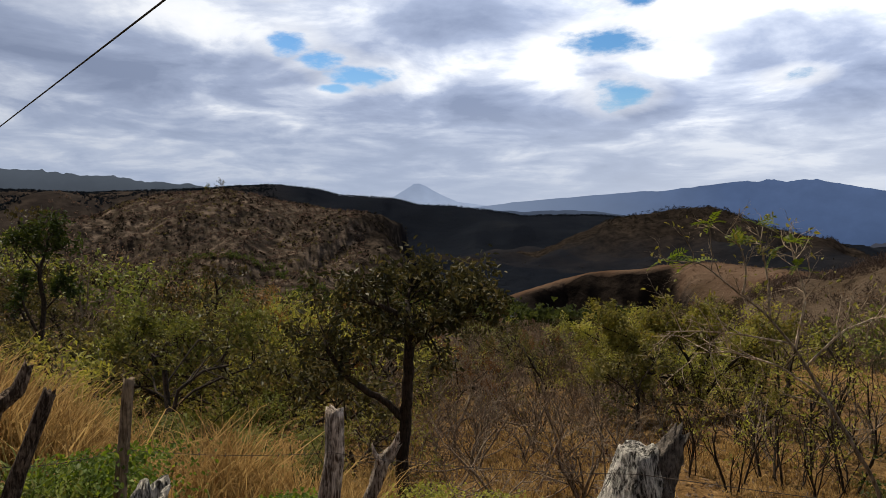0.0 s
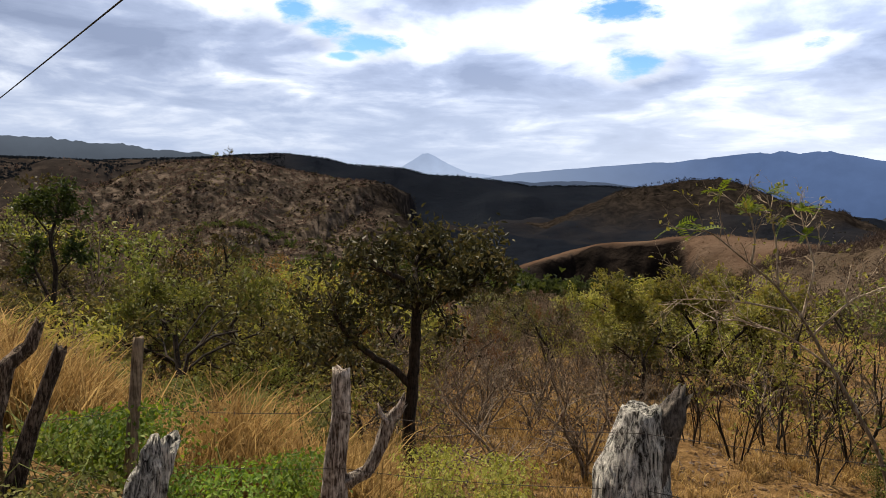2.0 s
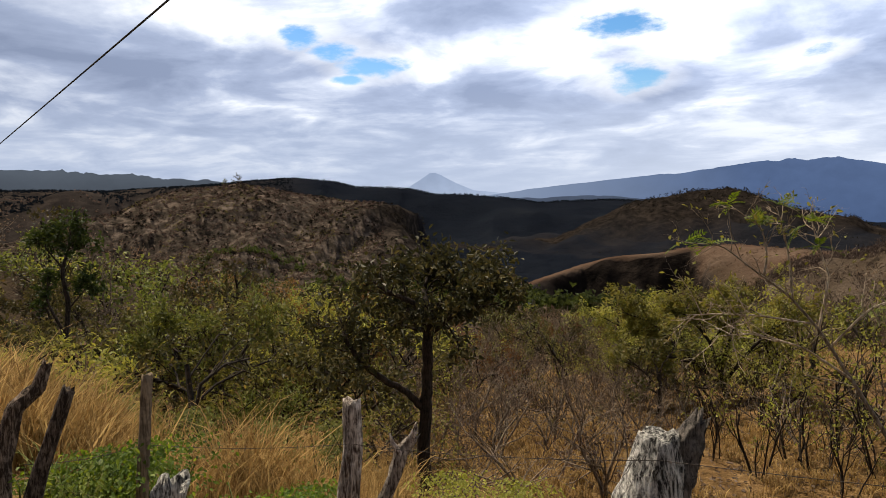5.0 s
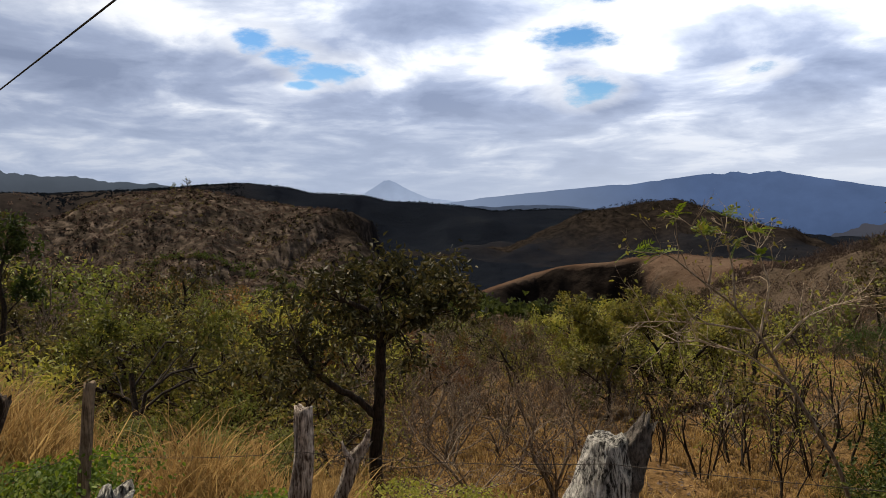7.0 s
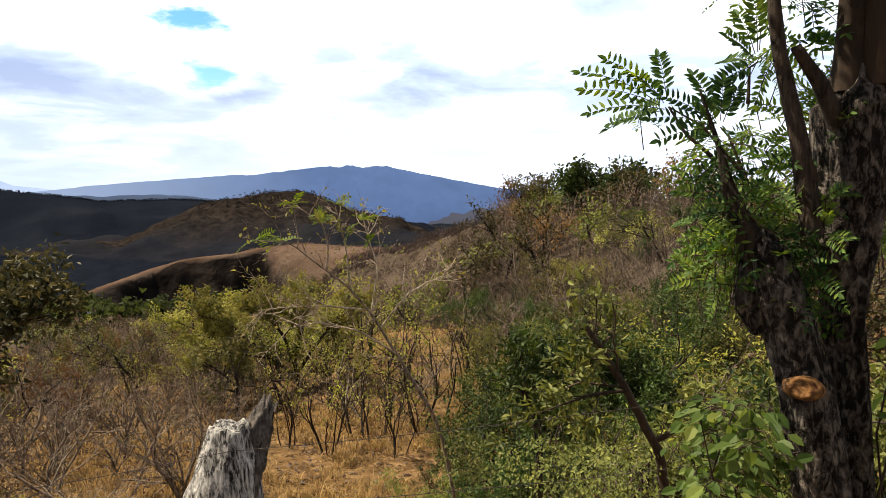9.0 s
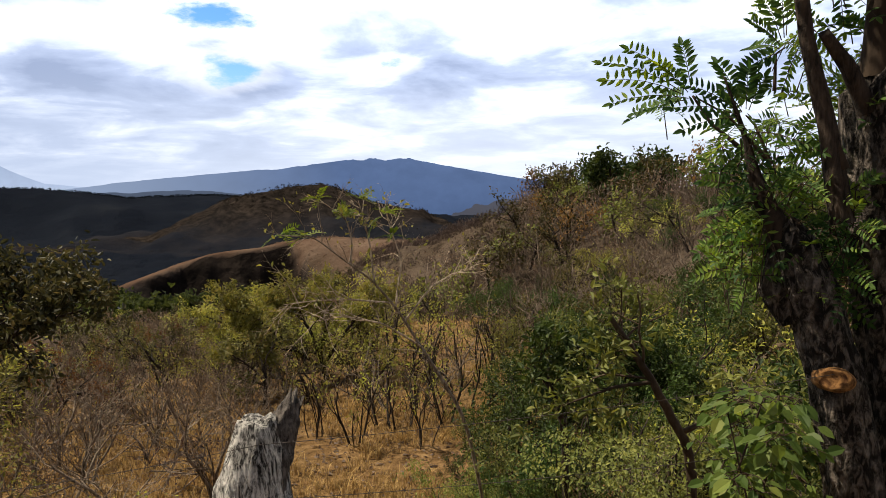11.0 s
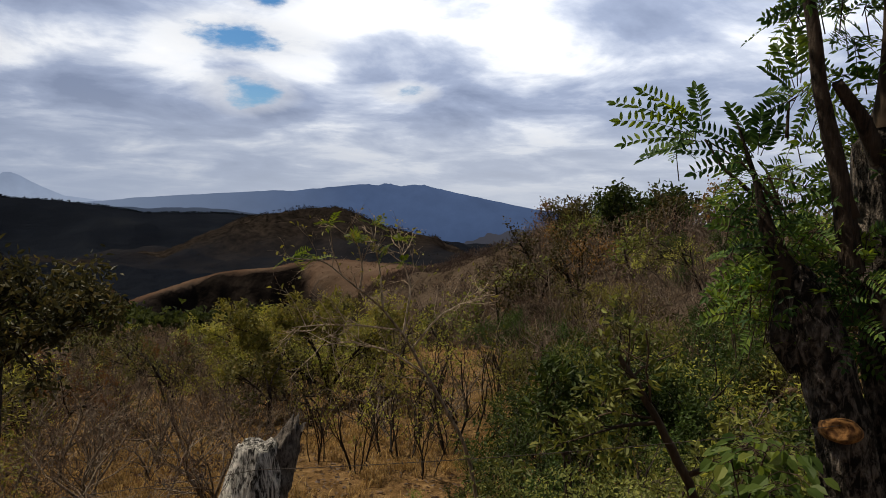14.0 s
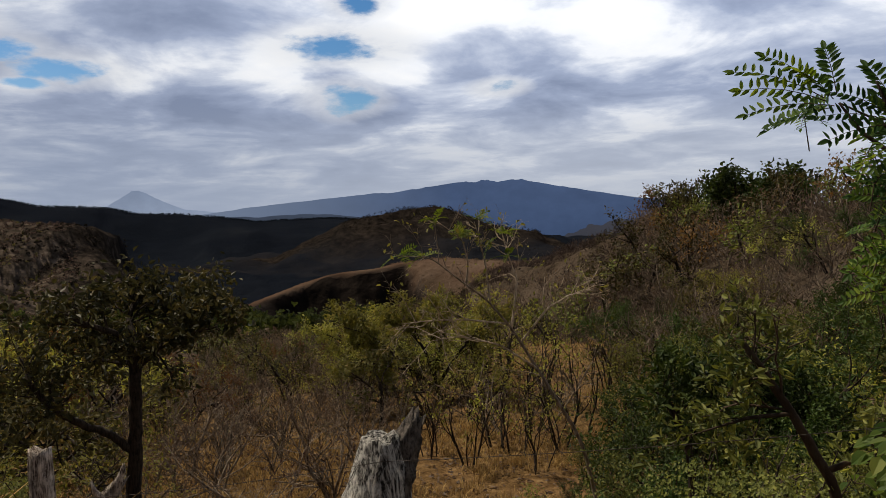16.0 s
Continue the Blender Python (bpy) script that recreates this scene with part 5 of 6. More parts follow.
limb_tree("main_tree", "spreading tree with dull olive leathery leaves and dark trunk", "tree", base,
          [("trunk", [base - np.array([0, 0, 0.2]), sight(-3.6, -20, D), sight(-3.2, -16.5, D), sight(-3.1, -13, D), sight(-3.1, -10.2, D)], [0.11, 0.095, 0.085, 0.08, 0.07], 3, 0.6, 0.75),
           ("branch", [sight(-3.5, -18.6, D), sight(-5.2, -17.0, D - 0.1), sight(-7.4, -15.7, D - 0.2), sight(-9.0, -14.4, D - 0.3), sight(-10.2, -12.4, D - 0.3), sight(-10.6, -10.6, D)], [0.055, 0.05, 0.045, 0.04, 0.03, 0.015], 9, 0.62, 0.5),
           ("branch", [sight(-3.1, -10.5, D), sight(-4.6, -9.4, D - 0.3), sight(-6.4, -8.6, D - 0.5), sight(-8.0, -7.4, D - 0.4)], [0.05, 0.04, 0.03, 0.012], 10, 0.6, 0.25),
           ("branch", [sight(-3.1, -10.3, D), sight(-3.3, -8.4, D + 0.3), sight(-2.6, -7.0, D + 0.4)], [0.05, 0.035, 0.012], 10, 0.55, 0.3),
           ("branch", [sight(-3.0, -12.4, D), sight(-1.2, -10.9, D - 0.2), sight(1.0, -10.2, D - 0.4), sight(3.2, -9.8, D - 0.4)], [0.045, 0.035, 0.028, 0.012], 12, 0.55, 0.3),
           ("branch", [sight(-3.1, -10.8, D), sight(-1.5, -9.4, D + 0.4), sight(0.5, -8.2, D + 0.6), sight(1.8, -7.4, D + 0.6)], [0.045, 0.035, 0.026, 0.012], 11, 0.55, 0.25),
           ("branch", [sight(-3.2, -12.0, D), sight(-4.8, -11.6, D + 0.5), sight(-6.6, -10.8, D + 0.9)], [0.04, 0.03, 0.012], 9, 0.55, 0.3)],
          BARK_DARK, LEAF_LEATHER, TWIG_S, 5, 5.0, (0.105, 0.052), 0, True, 0.07)


def line(d, *dirs):
    return [sight(a, e, d + k) for a, e, k in dirs]


D = 19.0
base = ground_at(22.1, D)
limb_tree("umbrella_tree", "flat-crowned feathery tree with yellow-green leaves and bent dark trunk", "tree", base,
          [("trunk", [base - np.array([0, 0, 0.2])] + line(D, (21.9, -17.2, 0), (21.4, -15.8, 0), (21.2, -14.6, 0)), [0.10, 0.085, 0.075, 0.06], 2, 0.6, 0.8),
           ("branch", line(D, (21.6, -16.2, 0), (19.6, -14.6, -0.3), (17.4, -12.8, -0.6), (15.6, -11.2, -0.8), (13.6, -10.6, -0.9)), [0.06, 0.05, 0.04, 0.028, 0.012], 13, 0.8, 0.35),
           ("branch", line(D, (21.2, -15.0, 0), (20.4, -12.6, 0.3), (18.9, -10.8, 0.5), (17.2, -10.0, 0.6)), [0.055, 0.042, 0.03, 0.012], 11, 0.75, 0.3),
           ("branch", line(D, (21.2, -14.6, 0), (22.0, -12.4, 0.2), (22.3, -10.6, 0.4), (21.6, -9.6, 0.5)), [0.055, 0.042, 0.028, 0.012], 10, 0.7, 0.3),
           ("branch", line(D, (21.5, -15.8, 0), (23.4, -13.2, -0.3), (24.8, -11.6, -0.4), (26.2, -10.6, -0.4)), [0.05, 0.04, 0.028, 0.012], 10, 0.75, 0.35),
           ("branch", line(D, (19.4, -14.5, -0.3), (16.6, -13.9, -0.9), (13.6, -13.2, -1.2)), [0.035, 0.025, 0.010], 9, 0.7, 0.3)],
          BARK_DARK, LEAF_LIME, TWIG_S, 31, 12.0, (0.13, 0.055), 0, False, 0.06, 0.85, 7)
D = 22.0
base = ground_at(15.4, D)
limb_tree("umbrella_tree", "slender yellow-green feathery tree beside a bent one", "tree", base,
          [("trunk", [base - np.array([0, 0, 0.2])] + line(D, (15.3, -15.6, 0), (15.0, -13.6, 0), (14.6, -12.4, 0)), [0.07, 0.06, 0.05, 0.04], 2, 0.6, 0.7),
           ("branch", line(D, (14.8, -13.0, 0), (13.2, -11.6, 0.2), (11.8, -11.0, 0.3)), [0.04, 0.028, 0.010], 9, 0.7, 0.2),
           ("branch", line(D, (14.6, -12.4, 0), (15.6, -10.8, -0.3), (17.0, -10.2, -0.4)), [0.04, 0.028, 0.010], 9, 0.7, 0.2)],
          BARK_DARK, LEAF_LIME, TWIG_S, 32, 8.0, (0.13, 0.055), 0, False, 0.06, 0.85, 6)
D = 24.0
base = ground_at(-31.6, D)
limb_tree("slender_tree", "slender tree with dark twisted stem and small dark crown", "tree", base,
          [("trunk", [base - np.array([0, 0, 0.2])] + line(D, (-31.6, -10.5, 0), (-31.2, -7.6, 0), (-31.5, -5.4, 0), (-30.9, -3.6, 0), (-30.8, -2.6, 0)), [0.10, 0.08, 0.07, 0.055, 0.04, 0.02], 10, 0.75, 0.72),
           ("branch", line(D, (-31.6, -10.0, 0), (-32.6, -7.4, 0.2), (-32.4, -5.6, 0.3)), [0.05, 0.035, 0.012], 6, 0.5, 0.3),
           ("branch", line(D, (-31.3, -5.2, 0), (-32.2, -3.8, 0), (-32.6, -3.0, 0)), [0.04, 0.025, 0.012], 7, 0.6, 0.4),
           ("branch", line(D, (-31.3, -8.2, 0), (-30.2, -7.0, -0.2), (-29.8, -6.4, -0.2)), [0.035, 0.022, 0.010], 6, 0.5, 0.4)],
          BARK_DARK, LEAF_DEEP, TWIG_S, 33, 4.2, (0.17, 0.09), 0, False, 0.06, 0.5, 6)
D = 14.5
base = ground_at(-21.6, D)
limb_tree("crooked_tree", "crooked small tree with black stems and thin green leaves", "tree", base,
          [("trunk", [base - np.array([0, 0, 0.2])] + line(D, (-21.3, -17.4, 0), (-20.8, -14.6, 0), (-21.4, -12.6, 0), (-22.4, -10.6, 0)), [0.085, 0.07, 0.06, 0.045, 0.02], 10, 0.7, 0.45),
           ("branch", line(D, (-21.2, -16.2, 0), (-19.2, -13.4, 0.2), (-17.6, -11.4, 0.3), (-16.4, -10.4, 0.3)), [0.05, 0.04, 0.03, 0.012], 11, 0.7, 0.3),
           ("branch", line(D, (-21.6, -16.6, -0.4), (-24.4, -14.8, -0.8), (-26.8, -13.6, -1.0), (-28.6, -13.8, -1.0)), [0.05, 0.045, 0.04, 0.02], 5, 0.6, 0.3),
           ("branch", line(D, (-25.0, -14.4, -0.8), (-25.6, -12.0, -0.8), (-25.0, -10.2, -0.8)), [0.035, 0.026, 0.010], 9, 0.65, 0.3)],
          BARK_DARK, LEAF_GREEN, TWIG_S, 34, 7.0, (0.105, 0.05), 0, False, 0.06, 0.6, 7)


# ---- arching dry sapling with green tips ----
D = 6.2
base = ground_at(36.6, D)
limb_tree("arching_sapling", "arching leafless sapling with pale twigs and green leaf tufts", "sapling", base,
          [("trunk", [base - np.array([0, 0, 0.1]), sight(34.0, -20.5, D), sight(30.4, -15, D), sight(28.3, -11.6, D), sight(26.0, -8.8, D), sight(23.6, -7.0, D - 0.1), sight(21.2, -5.0, D - 0.1), sight(18.6, -4.8, D - 0.2)], [0.0207, 0.0178, 0.0148, 0.0126, 0.0104, 0.0081, 0.0059, 0.0030], 14, 0.38, 0.3),
           ("branch", [sight(24.2, -7.4, D), sight(24.4, -5.6, D), sight(24.0, -3.6, D), sight(21.8, -1.9, D)], [0.0104, 0.0081, 0.0055, 0.0030], 6, 0.23, 0.3),
           ("branch", [sight(26.2, -9.0, D), sight(25.9, -5.8, D + 0.1), sight(25.4, -3.4, D + 0.1), sight(25.0, -2.0, D + 0.1)], [0.0104, 0.0081, 0.0055, 0.0030], 6, 0.23, 0.4),
           ("branch", [sight(28.0, -11.2, D), sight(28.6, -7.2, D + 0.1), sight(27.8, -4.8, D + 0.2), sight(27.4, -3.3, D + 0.2)], [0.0111, 0.0089, 0.0059, 0.0030], 10, 0.34, 0.3),
           ("branch", [sight(28.8, -12.4, D), sight(31.0, -9.6, D), sight(33.0, -8.4, D + 0.2), sight(35.0, -8.0, D + 0.3)], [0.0111, 0.0089, 0.0059, 0.0030], 12, 0.40, 0.3),
           ("branch", [sight(27.5, -10.8, D), sight(24.0, -10.4, D - 0.3), sight(21.0, -10.4, D - 0.4), sight(18.5, -10.6, D - 0.5)], [0.0096, 0.0081, 0.0052, 0.0026], 12, 0.34, 0.3),
           ("branch", [sight(30.2, -14.6, D), sight(27.0, -12.6, D - 0.2), sight(23.5, -11.8, D - 0.4), sight(20.5, -12.2, D - 0.4)], [0.0111, 0.0089, 0.0059, 0.0030], 12, 0.34, 0.3)],
          BARK_PALE, LEAF_LIME, SPARSE_S, 8, 0.4, (0.05, 0.025), 0.0045, True, 0.02)


def tuft(b, rb, rng, p, n, length, pairs=6, leaflet=0.03, up=0.5, face=(0, 0, 1)):
    for k in range(n):
        d = unit(rng.normal(size=3) * [1, 1, 0.5] + [0, 0, up])
        frond(b, rb, rng, np.array(p), d, length * rng.uniform(0.7, 1.2), pairs, leaflet * rng.uniform(0.8, 1.2), unit(np.array(face) + rng.normal(size=3) * 0.35))


rng = np.random.default_rng(21)
sap = next(o for o in scene.objects if o.name.startswith("arching_sapling"))
fb, rb = Build(), Build()
for a, e, n in ((21.6, -1.8, 5), (25.0, -1.8, 6), (27.4, -3.1, 7), (24.0, -3.4, 5), (18.5, -4.7, 7), (20.4, -4.9, 4), (27.9, -5.0, 5), (23.0, -3.0, 3), (26.2, -4.0, 3)):
    tuft(fb, rb, rng, sight(a, e, D) - base, n, 0.17, 6, 0.05)
part("leaf_tuft", fb, LEAF_FRESH, sap, "fresh feathered leaf tufts", False)["kind"] = "stuff"
part("leaf_stalk", rb, LEAF_FRESH, sap)["kind"] = "stuff"


# ---- the living-fence tree by the road ----
def roadside_tree():
    D = 2.9
    base = ground_at(66.0, D)
    rng = np.random.default_rng(3)
    t = thing("roadside_tree", "thick pollarded roadside tree with furrowed bark and feathered leaves", "tree", base)
    S = lambda a, e, d=D: sight(a, e, d) - base

    def limb(pname, line, radii, mat, sides=20, rings=40, rough=0.12, jag=0.03, seed=1, label=""):
        b = Build()
        gnarled(b, line, radii, sides, rings, rough, seed, jag=jag)
        return part(pname, b, mat, t, label)

    foot = np.array([0, 0, -0.2])
    bole = limb("trunk", [foot, S(65.1, -22.7), S(63.7, -15.6), S(62.4, -11.6), S(61.1, -8.3), S(60.4, -5.7), S(59.8, -4.2)], [0.12, 0.098, 0.094, 0.092, 0.098, 0.085, 0.05], BARK_TREE, 32, 70, 0.16, 0.04, 2)
    limb("second_trunk", [foot + [0.12, -0.02, 0], S(67.2, -22.2, 3.10), S(66.4, -15.2, 3.10), S(65.7, -9.6, 3.10), S(65.8, -4.6, 3.10), S(65.8, 1.2, 3.10), S(65.7, 5.6, 3.10), S(65.5, 7.6, 3.10)], [0.10, 0.068, 0.066, 0.078, 0.105, 0.135, 0.135, 0.08], BARK_TREE, 32, 70, 0.16, 0.05, 4)
    limb("burl", [S(60.7, -11.4), S(59.6, -8.8), S(59.1, -6.2)], [0.05, 0.075, 0.03], BARK_TREE, 18, 20, 0.3, 0.03, 5, "dark knotted burl")
    limb("branch", [S(65.2, 6.5, 3.05), S(65.1, 10.0, 3.05), S(65.1, 13.0, 3.05), S(64.6, 24, 3.05)], [0.062, 0.050, 0.046, 0.038], BARK_SMOOTH, 14, 30, 0.05, 0.02, 7, "smooth brown regrowth stem")
    limb("branch", [S(66.6, 6.8, 3.10), S(66.6, 10.6, 3.10), S(66.5, 12.8, 3.10), S(66.2, 24, 3.1)], [0.08, 0.07, 0.065, 0.05], BARK_SMOOTH, 14, 30, 0.05, 0.02, 8, "smooth brown regrowth stem")
    limb("branch", [S(63.5, -3.9), S(62.2, 3.3), S(60.6, 9.6), S(60.0, 13.6), S(57.5, 24)], [0.042, 0.031, 0.026, 0.023, 0.016], BARK_DARK, 12, 30, 0.08, 0.02, 9)
    limb("branch", [S(63.3, -0.0), S(61.8, 4.2), S(61.0, 7.9)], [0.026, 0.021, 0.016], BARK_SMOOTH, 12, 20, 0.08, 0.02, 14)
    limb("branch", [S(64.7, 4.1, 3.00), S(63.3, 7.4, 2.95), S(61.7, 9.9, 2.90)], [0.036, 0.028, 0.020], BARK_DARK, 10, 16, 0.08, 0.01, 10)
    limb("branch", [S(60.3, -6.6), S(58.8, -3.6), S(57.6, -0.7), S(56.8, 2.4), S(55.1, 7.2)], [0.070, 0.046, 0.028, 0.012, 0.004], BARK_DARK, 12, 30, 0.12, 0.02, 11)
    limb("branch", [S(56.2, 2.0), S(54.2, 3.8), S(52.8, 6.0)], [0.009, 0.007, 0.004], BARK_DARK, 6, 16, 0.05, 0.0, 13)
    # sawn-off limb with fresh orange wood
    c, out = S(63.5, -15.4, D - 0.128), unit(-polar(60.0, 1) + np.array([0, 0, 0.25]))
    b = Build()
    u = unit(np.cross(out, (0, 0, 1)))
    w = np.cross(u, out)
    ang = np.linspace(0, 2 * math.pi, 25)[:-1]
    rings = []
    for rr, push in ((0.070, -0.07), (0.060, -0.012), (0.052, 0.002), (0.036, -0.004), (0.016, -0.008)):
        rj = rr * (1 + 0.1 * vnoise(ang * 2, ang * 0 + rr * 30, 3))
        rings.append(c + out * push + rj[:, None] * (np.cos(ang)[:, None] * u * 1.1 + np.sin(ang)[:, None] * w * 0.72))
    k = len(ang)
    b.add(np.concatenate(rings), [(i * k + j, i * k + (j + 1) % k, (i + 1) * k + (j + 1) % k, (i + 1) * k + j) for i in range(4) for j in range(k)] + [tuple(range(4 * k, 5 * k))])
    part("cut_scar", b, WOOD_CUT, bole, "orange fresh saw cut")
    # feathered leaves
    fb, rb = Build(), Build()
    for hub, tips in (((52.8, 6.0), ((47.2, 10.5), (45.1, 9.5), (45.8, 7.5), (46.8, 5.1), (48.8, 3.5), (51.6, 10.9), (49.6, 8.5), (50.4, 4.5))),
                      ((56.7, 4.3), ((51.6, 6.9), (51.2, 4.7), (54.0, 9.3), (56.8, 8.5), (52.6, 2.5), (54.4, 6.3), (58.4, 7.5))),
                      ((59.2, 9.1), ((56.4, 10.7), (57.2, 13.3), (56.6, 8.5), (58.6, 14.9), (57.6, 6.5)))):
        p = S(*hub)
        tube(rb, [S(58.6, 0.5 if hub[0] < 58 else 6.0), (p + S(58.0, 2.0 if hub[0] < 58 else 7.5)) / 2 + [0, 0, 0.02], p], [0.008, 0.005, 0.003], 5, False)
        for a, e in tips:
            q = S(a, e, D + rng.uniform(-0.2, 0.2))
            way = q - p
            frond(fb, rb, rng, p + way * 0.12, way + [0, 0, 0.12], np.linalg.norm(way) * 0.9, 9, 0.054, unit(-polar(a, 1) * rng.uniform(0.6, 1.2) + [0, 0, 0.6] + rng.normal(size=3) * 0.25))
    sprays = [(50.6, 5.2, 3, 0.2), (54.8, 2.6, 4, 0.22), (57.0, 1.0, 5, 0.22), (58.6, -0.8, 5, 0.22), (56.0, -0.8, 5, 0.2), (57.2, -2.4, 6, 0.2), (58.2, -4.2, 6, 0.2), (59.4, -3.0, 6, 0.2), (60.2, -5.4, 5, 0.2), (57.6, 3.0, 5, 0.2), (59.8, 1.6, 6, 0.2)]
    for a in np.arange(58.0, 68.0, 0.8):
        for e in np.arange(4.5, 20.0, 2.2):
            if rng.uniform() < 0.5:
                sprays.append((a + rng.uniform(-0.6, 0.6), e + rng.uniform(-1, 1), 4, 0.2))
    for a in np.arange(57.0, 68.0, 1.3):
        for e in np.arange(-7.0, 3.5, 2.0):
            if rng.uniform() < 0.6:
                sprays.append((a + rng.uniform(-0.6, 0.6), e + rng.uniform(-1, 1), 3, 0.2))
    for a in np.arange(55.5, 65.0, 0.9):
        for e in np.arange(-8.0, 0.5, 1.3):
            if rng.uniform() < 0.7:
                sprays.append((a + rng.uniform(-0.5, 0.5), e + rng.uniform(-0.7, 0.7) - (a - 56) * 0.15, 3, 0.13))
    top = S(64.0, 24)
    for k in range(90):
        q = rand_dirs(rng, 1)[0] * rng.uniform(0.5, 1.0) * [1.05, 1.05, 0.7]
        p = top + q + [-0.2, 0.1, 0.9]
        tuft(fb, rb, rng, p, 4, 0.3, 8, 0.075, 0.1)
        tube(rb, [top + q * 0.25 + [-0.2, 0.1, 0.5], top + q * 0.7 + [-0.2, 0.1, 0.7], p], [0.012, 0.008, 0.004], 4, False)
    for way in ((57.5, 24), (64.6, 23.6), (66.2, 23.6)):
        tube(rb, [S(*way), (S(*way) + top) / 2 + [-0.1, 0.1, 0.6], top + [-0.4, 0.25, 1.0]], [0.03, 0.024, 0.012], 6, False)
    for a, e, n, ln in sprays:
        p = S(a, e, D + (rng.uniform(-0.1, 0.25) if a < 58.5 else rng.uniform(-0.04, 0.12) if e < 0.6 and a < 65 and ln < 0.18 else rng.uniform(0.15, 0.75)))
        tuft(fb, rb, rng, p, n, ln, 7, 0.036 if ln < 0.18 else 0.046, 0.15, unit(-polar(a, 1) * 0.75 + [0, 0, 0.65]))
        q = p - np.array([0, 0, 0.12]) + rng.normal(size=3) * 0.04
        tube(rb, [q, p], [0.003, 0.002], 3, False)
    part("crown", fb, LEAF_FEATHER, t, "feathered compound leaves", False)
    part("leaf_stalk", rb, BARK_SMOOTH, t)["kind"] = "stuff"


roadside_tree()


# ---- broad-leaved plant and saplings at the right ----
def broad_plant(name, label, az, el, d, n, size, seed, mat=LEAF_BIG, wide=(4.0, 4.5)):
    rng = np.random.default_rng(seed)
    top = sight(az, el, d)
    base = np.array([top[0], top[1], float(height(np.array([top[0]]), np.array([top[1]]))[0])])
    t = thing(name, label, "shrub", base)
    sb, lb = Build(), Build()
    for k in range(n):
        p = sight(az + rng.normal() * wide[0] * 0.6, el + rng.uniform(-1.4, 1) * wide[1], d + rng.normal() * 0.25) - base
        root = np.array([rng.normal() * 0.1, rng.normal() * 0.1, -0.05])
        mid = (p + root) / 2 + rng.normal(size=3) * 0.06 + [0, 0, 0.1]
        if k % (3 if n < 100 else 12) == 0:
            tube(sb, [root, mid, p], [0.007, 0.005, 0.003] if size > 0.03 else [0.0028, 0.002, 0.0012], 4, False)
        m = rng.integers(3, 6)
        out = rand_dirs(rng, m) * [1, 1, 0.35] - unit(polar(az, 1)) * 0.25
        st = p + out * 0.07
        for q in (st if size > 0.055 else st[:0]):
            tube(sb, [p, (p + q) / 2 + [0, 0, 0.012], q], [0.002, 0.0017, 0.0014], 3, False)
        ax = unit(out * [1, 1, 0.4] + [0, 0, -0.4] + rng.normal(size=(m, 3)) * 0.25)
        ln = size * rng.uniform(0.7, 1.25, m)
        leaves(lb, st, ax, unit(-polar(az, 1) * 0.45 + [0, 0, 1.0] + rng.normal(size=(m, 3)) * 0.35), ln, ln * 0.62, 0.16, 2 if size > 0.06 else True, 0.18)
    part("stem", sb, BARK_SMOOTH if size > 0.03 else LEAF_GREEN, t)["kind"] = "stuff"
    part("foliage", lb, mat, t, smooth=False)
    return t


broad_plant("broad_leaved_shrub", "broad-leaved shrub with large fresh green heart-shaped leaves", 58.4, -20.2, 2.75, 100, 0.060, 4, wide=(2.4, 3.2))
broad_plant("broad_leaved_shrub", "broad-leaved shrub behind the roadside tree", 71.5, -13.5, 3.3, 60, 0.075, 6, wide=(2.2, 7.0))
D = 5.0
base = ground_at(54.2, D)
limb_tree("leaning_sapling", "leaning brown sapling stem with small green leaves", "sapling", base,
          [("trunk", [base - np.array([0, 0, 0.1]), sight(53.2, -22, D), sight(50.2, -17.2, D), sight(48.4, -14.5, D), sight(46.6, -12.0, D)], [0.042, 0.036, 0.03, 0.026, 0.02], 7, 0.5, 0.55),
           ("branch", [sight(52.4, -20.8, D), sight(54.6, -19.4, D), sight(55.8, -19.6, D)], [0.022, 0.016, 0.01], 3, 0.4, 0.3),
           ("branch", [sight(50.0, -17.0, D), sight(47.0, -17.6, D - 0.2), sight(43.5, -19.0, D - 0.4)], [0.016, 0.012, 0.005], 4, 0.4, 0.3)],
          BARK_SMOOTH, LEAF_GREEN, TWIG_S, 12, 3.6, (0.075, 0.034), 0, True, 0.04)
base = ground_at(43.0, 6.4)
limb_tree("leafy_sapling", "slender sapling with dark forked stem and dark green leaves", "sapling", base,
          [("trunk", [base - np.array([0, 0, 0.1]), sight(42.8, -22, 6.4), sight(42.2, -19.4, 6.4), sight(41.0, -17, 6.4), sight(40.2, -15.4, 6.4)], [0.04, 0.035, 0.03, 0.022, 0.012], 9, 0.36, 0.45),
           ("branch", [sight(42.4, -20.2, 6.4), sight(43.8, -17.6, 6.4), sight(44.6, -15.6, 6.5)], [0.025, 0.018, 0.008], 8, 0.36, 0.3)],
          BARK_DARK, LEAF_DEEP, TWIG_S, 17, 4.5, (0.085, 0.036), 0, True, 0.05)
broad_plant("weed_clump", "low bushy weed with small bright green leaves", -28.4, -21.2, 3.7, 1500, 0.024, 14, LEAF_FRESH, (4.4, 2.7))
broad_plant("weed_clump", "low bushy weed with small bright green leaves", -33.8, -22.0, 3.6, 700, 0.024, 15, LEAF_FRESH, (4.0, 2.8))
broad_plant("weed_clump", "dark leafy weed at the foot of the posts", -34.5, -25.5, 2.9, 800, 0.024, 29, LEAF_GREEN, (5.5, 2.6))
broad_plant("weed_clump", "bright green weed at the foot of the thin post", -20.5, -25.6, 3.4, 420, 0.024, 30, LEAF_FRESH, (5.0, 1.8))
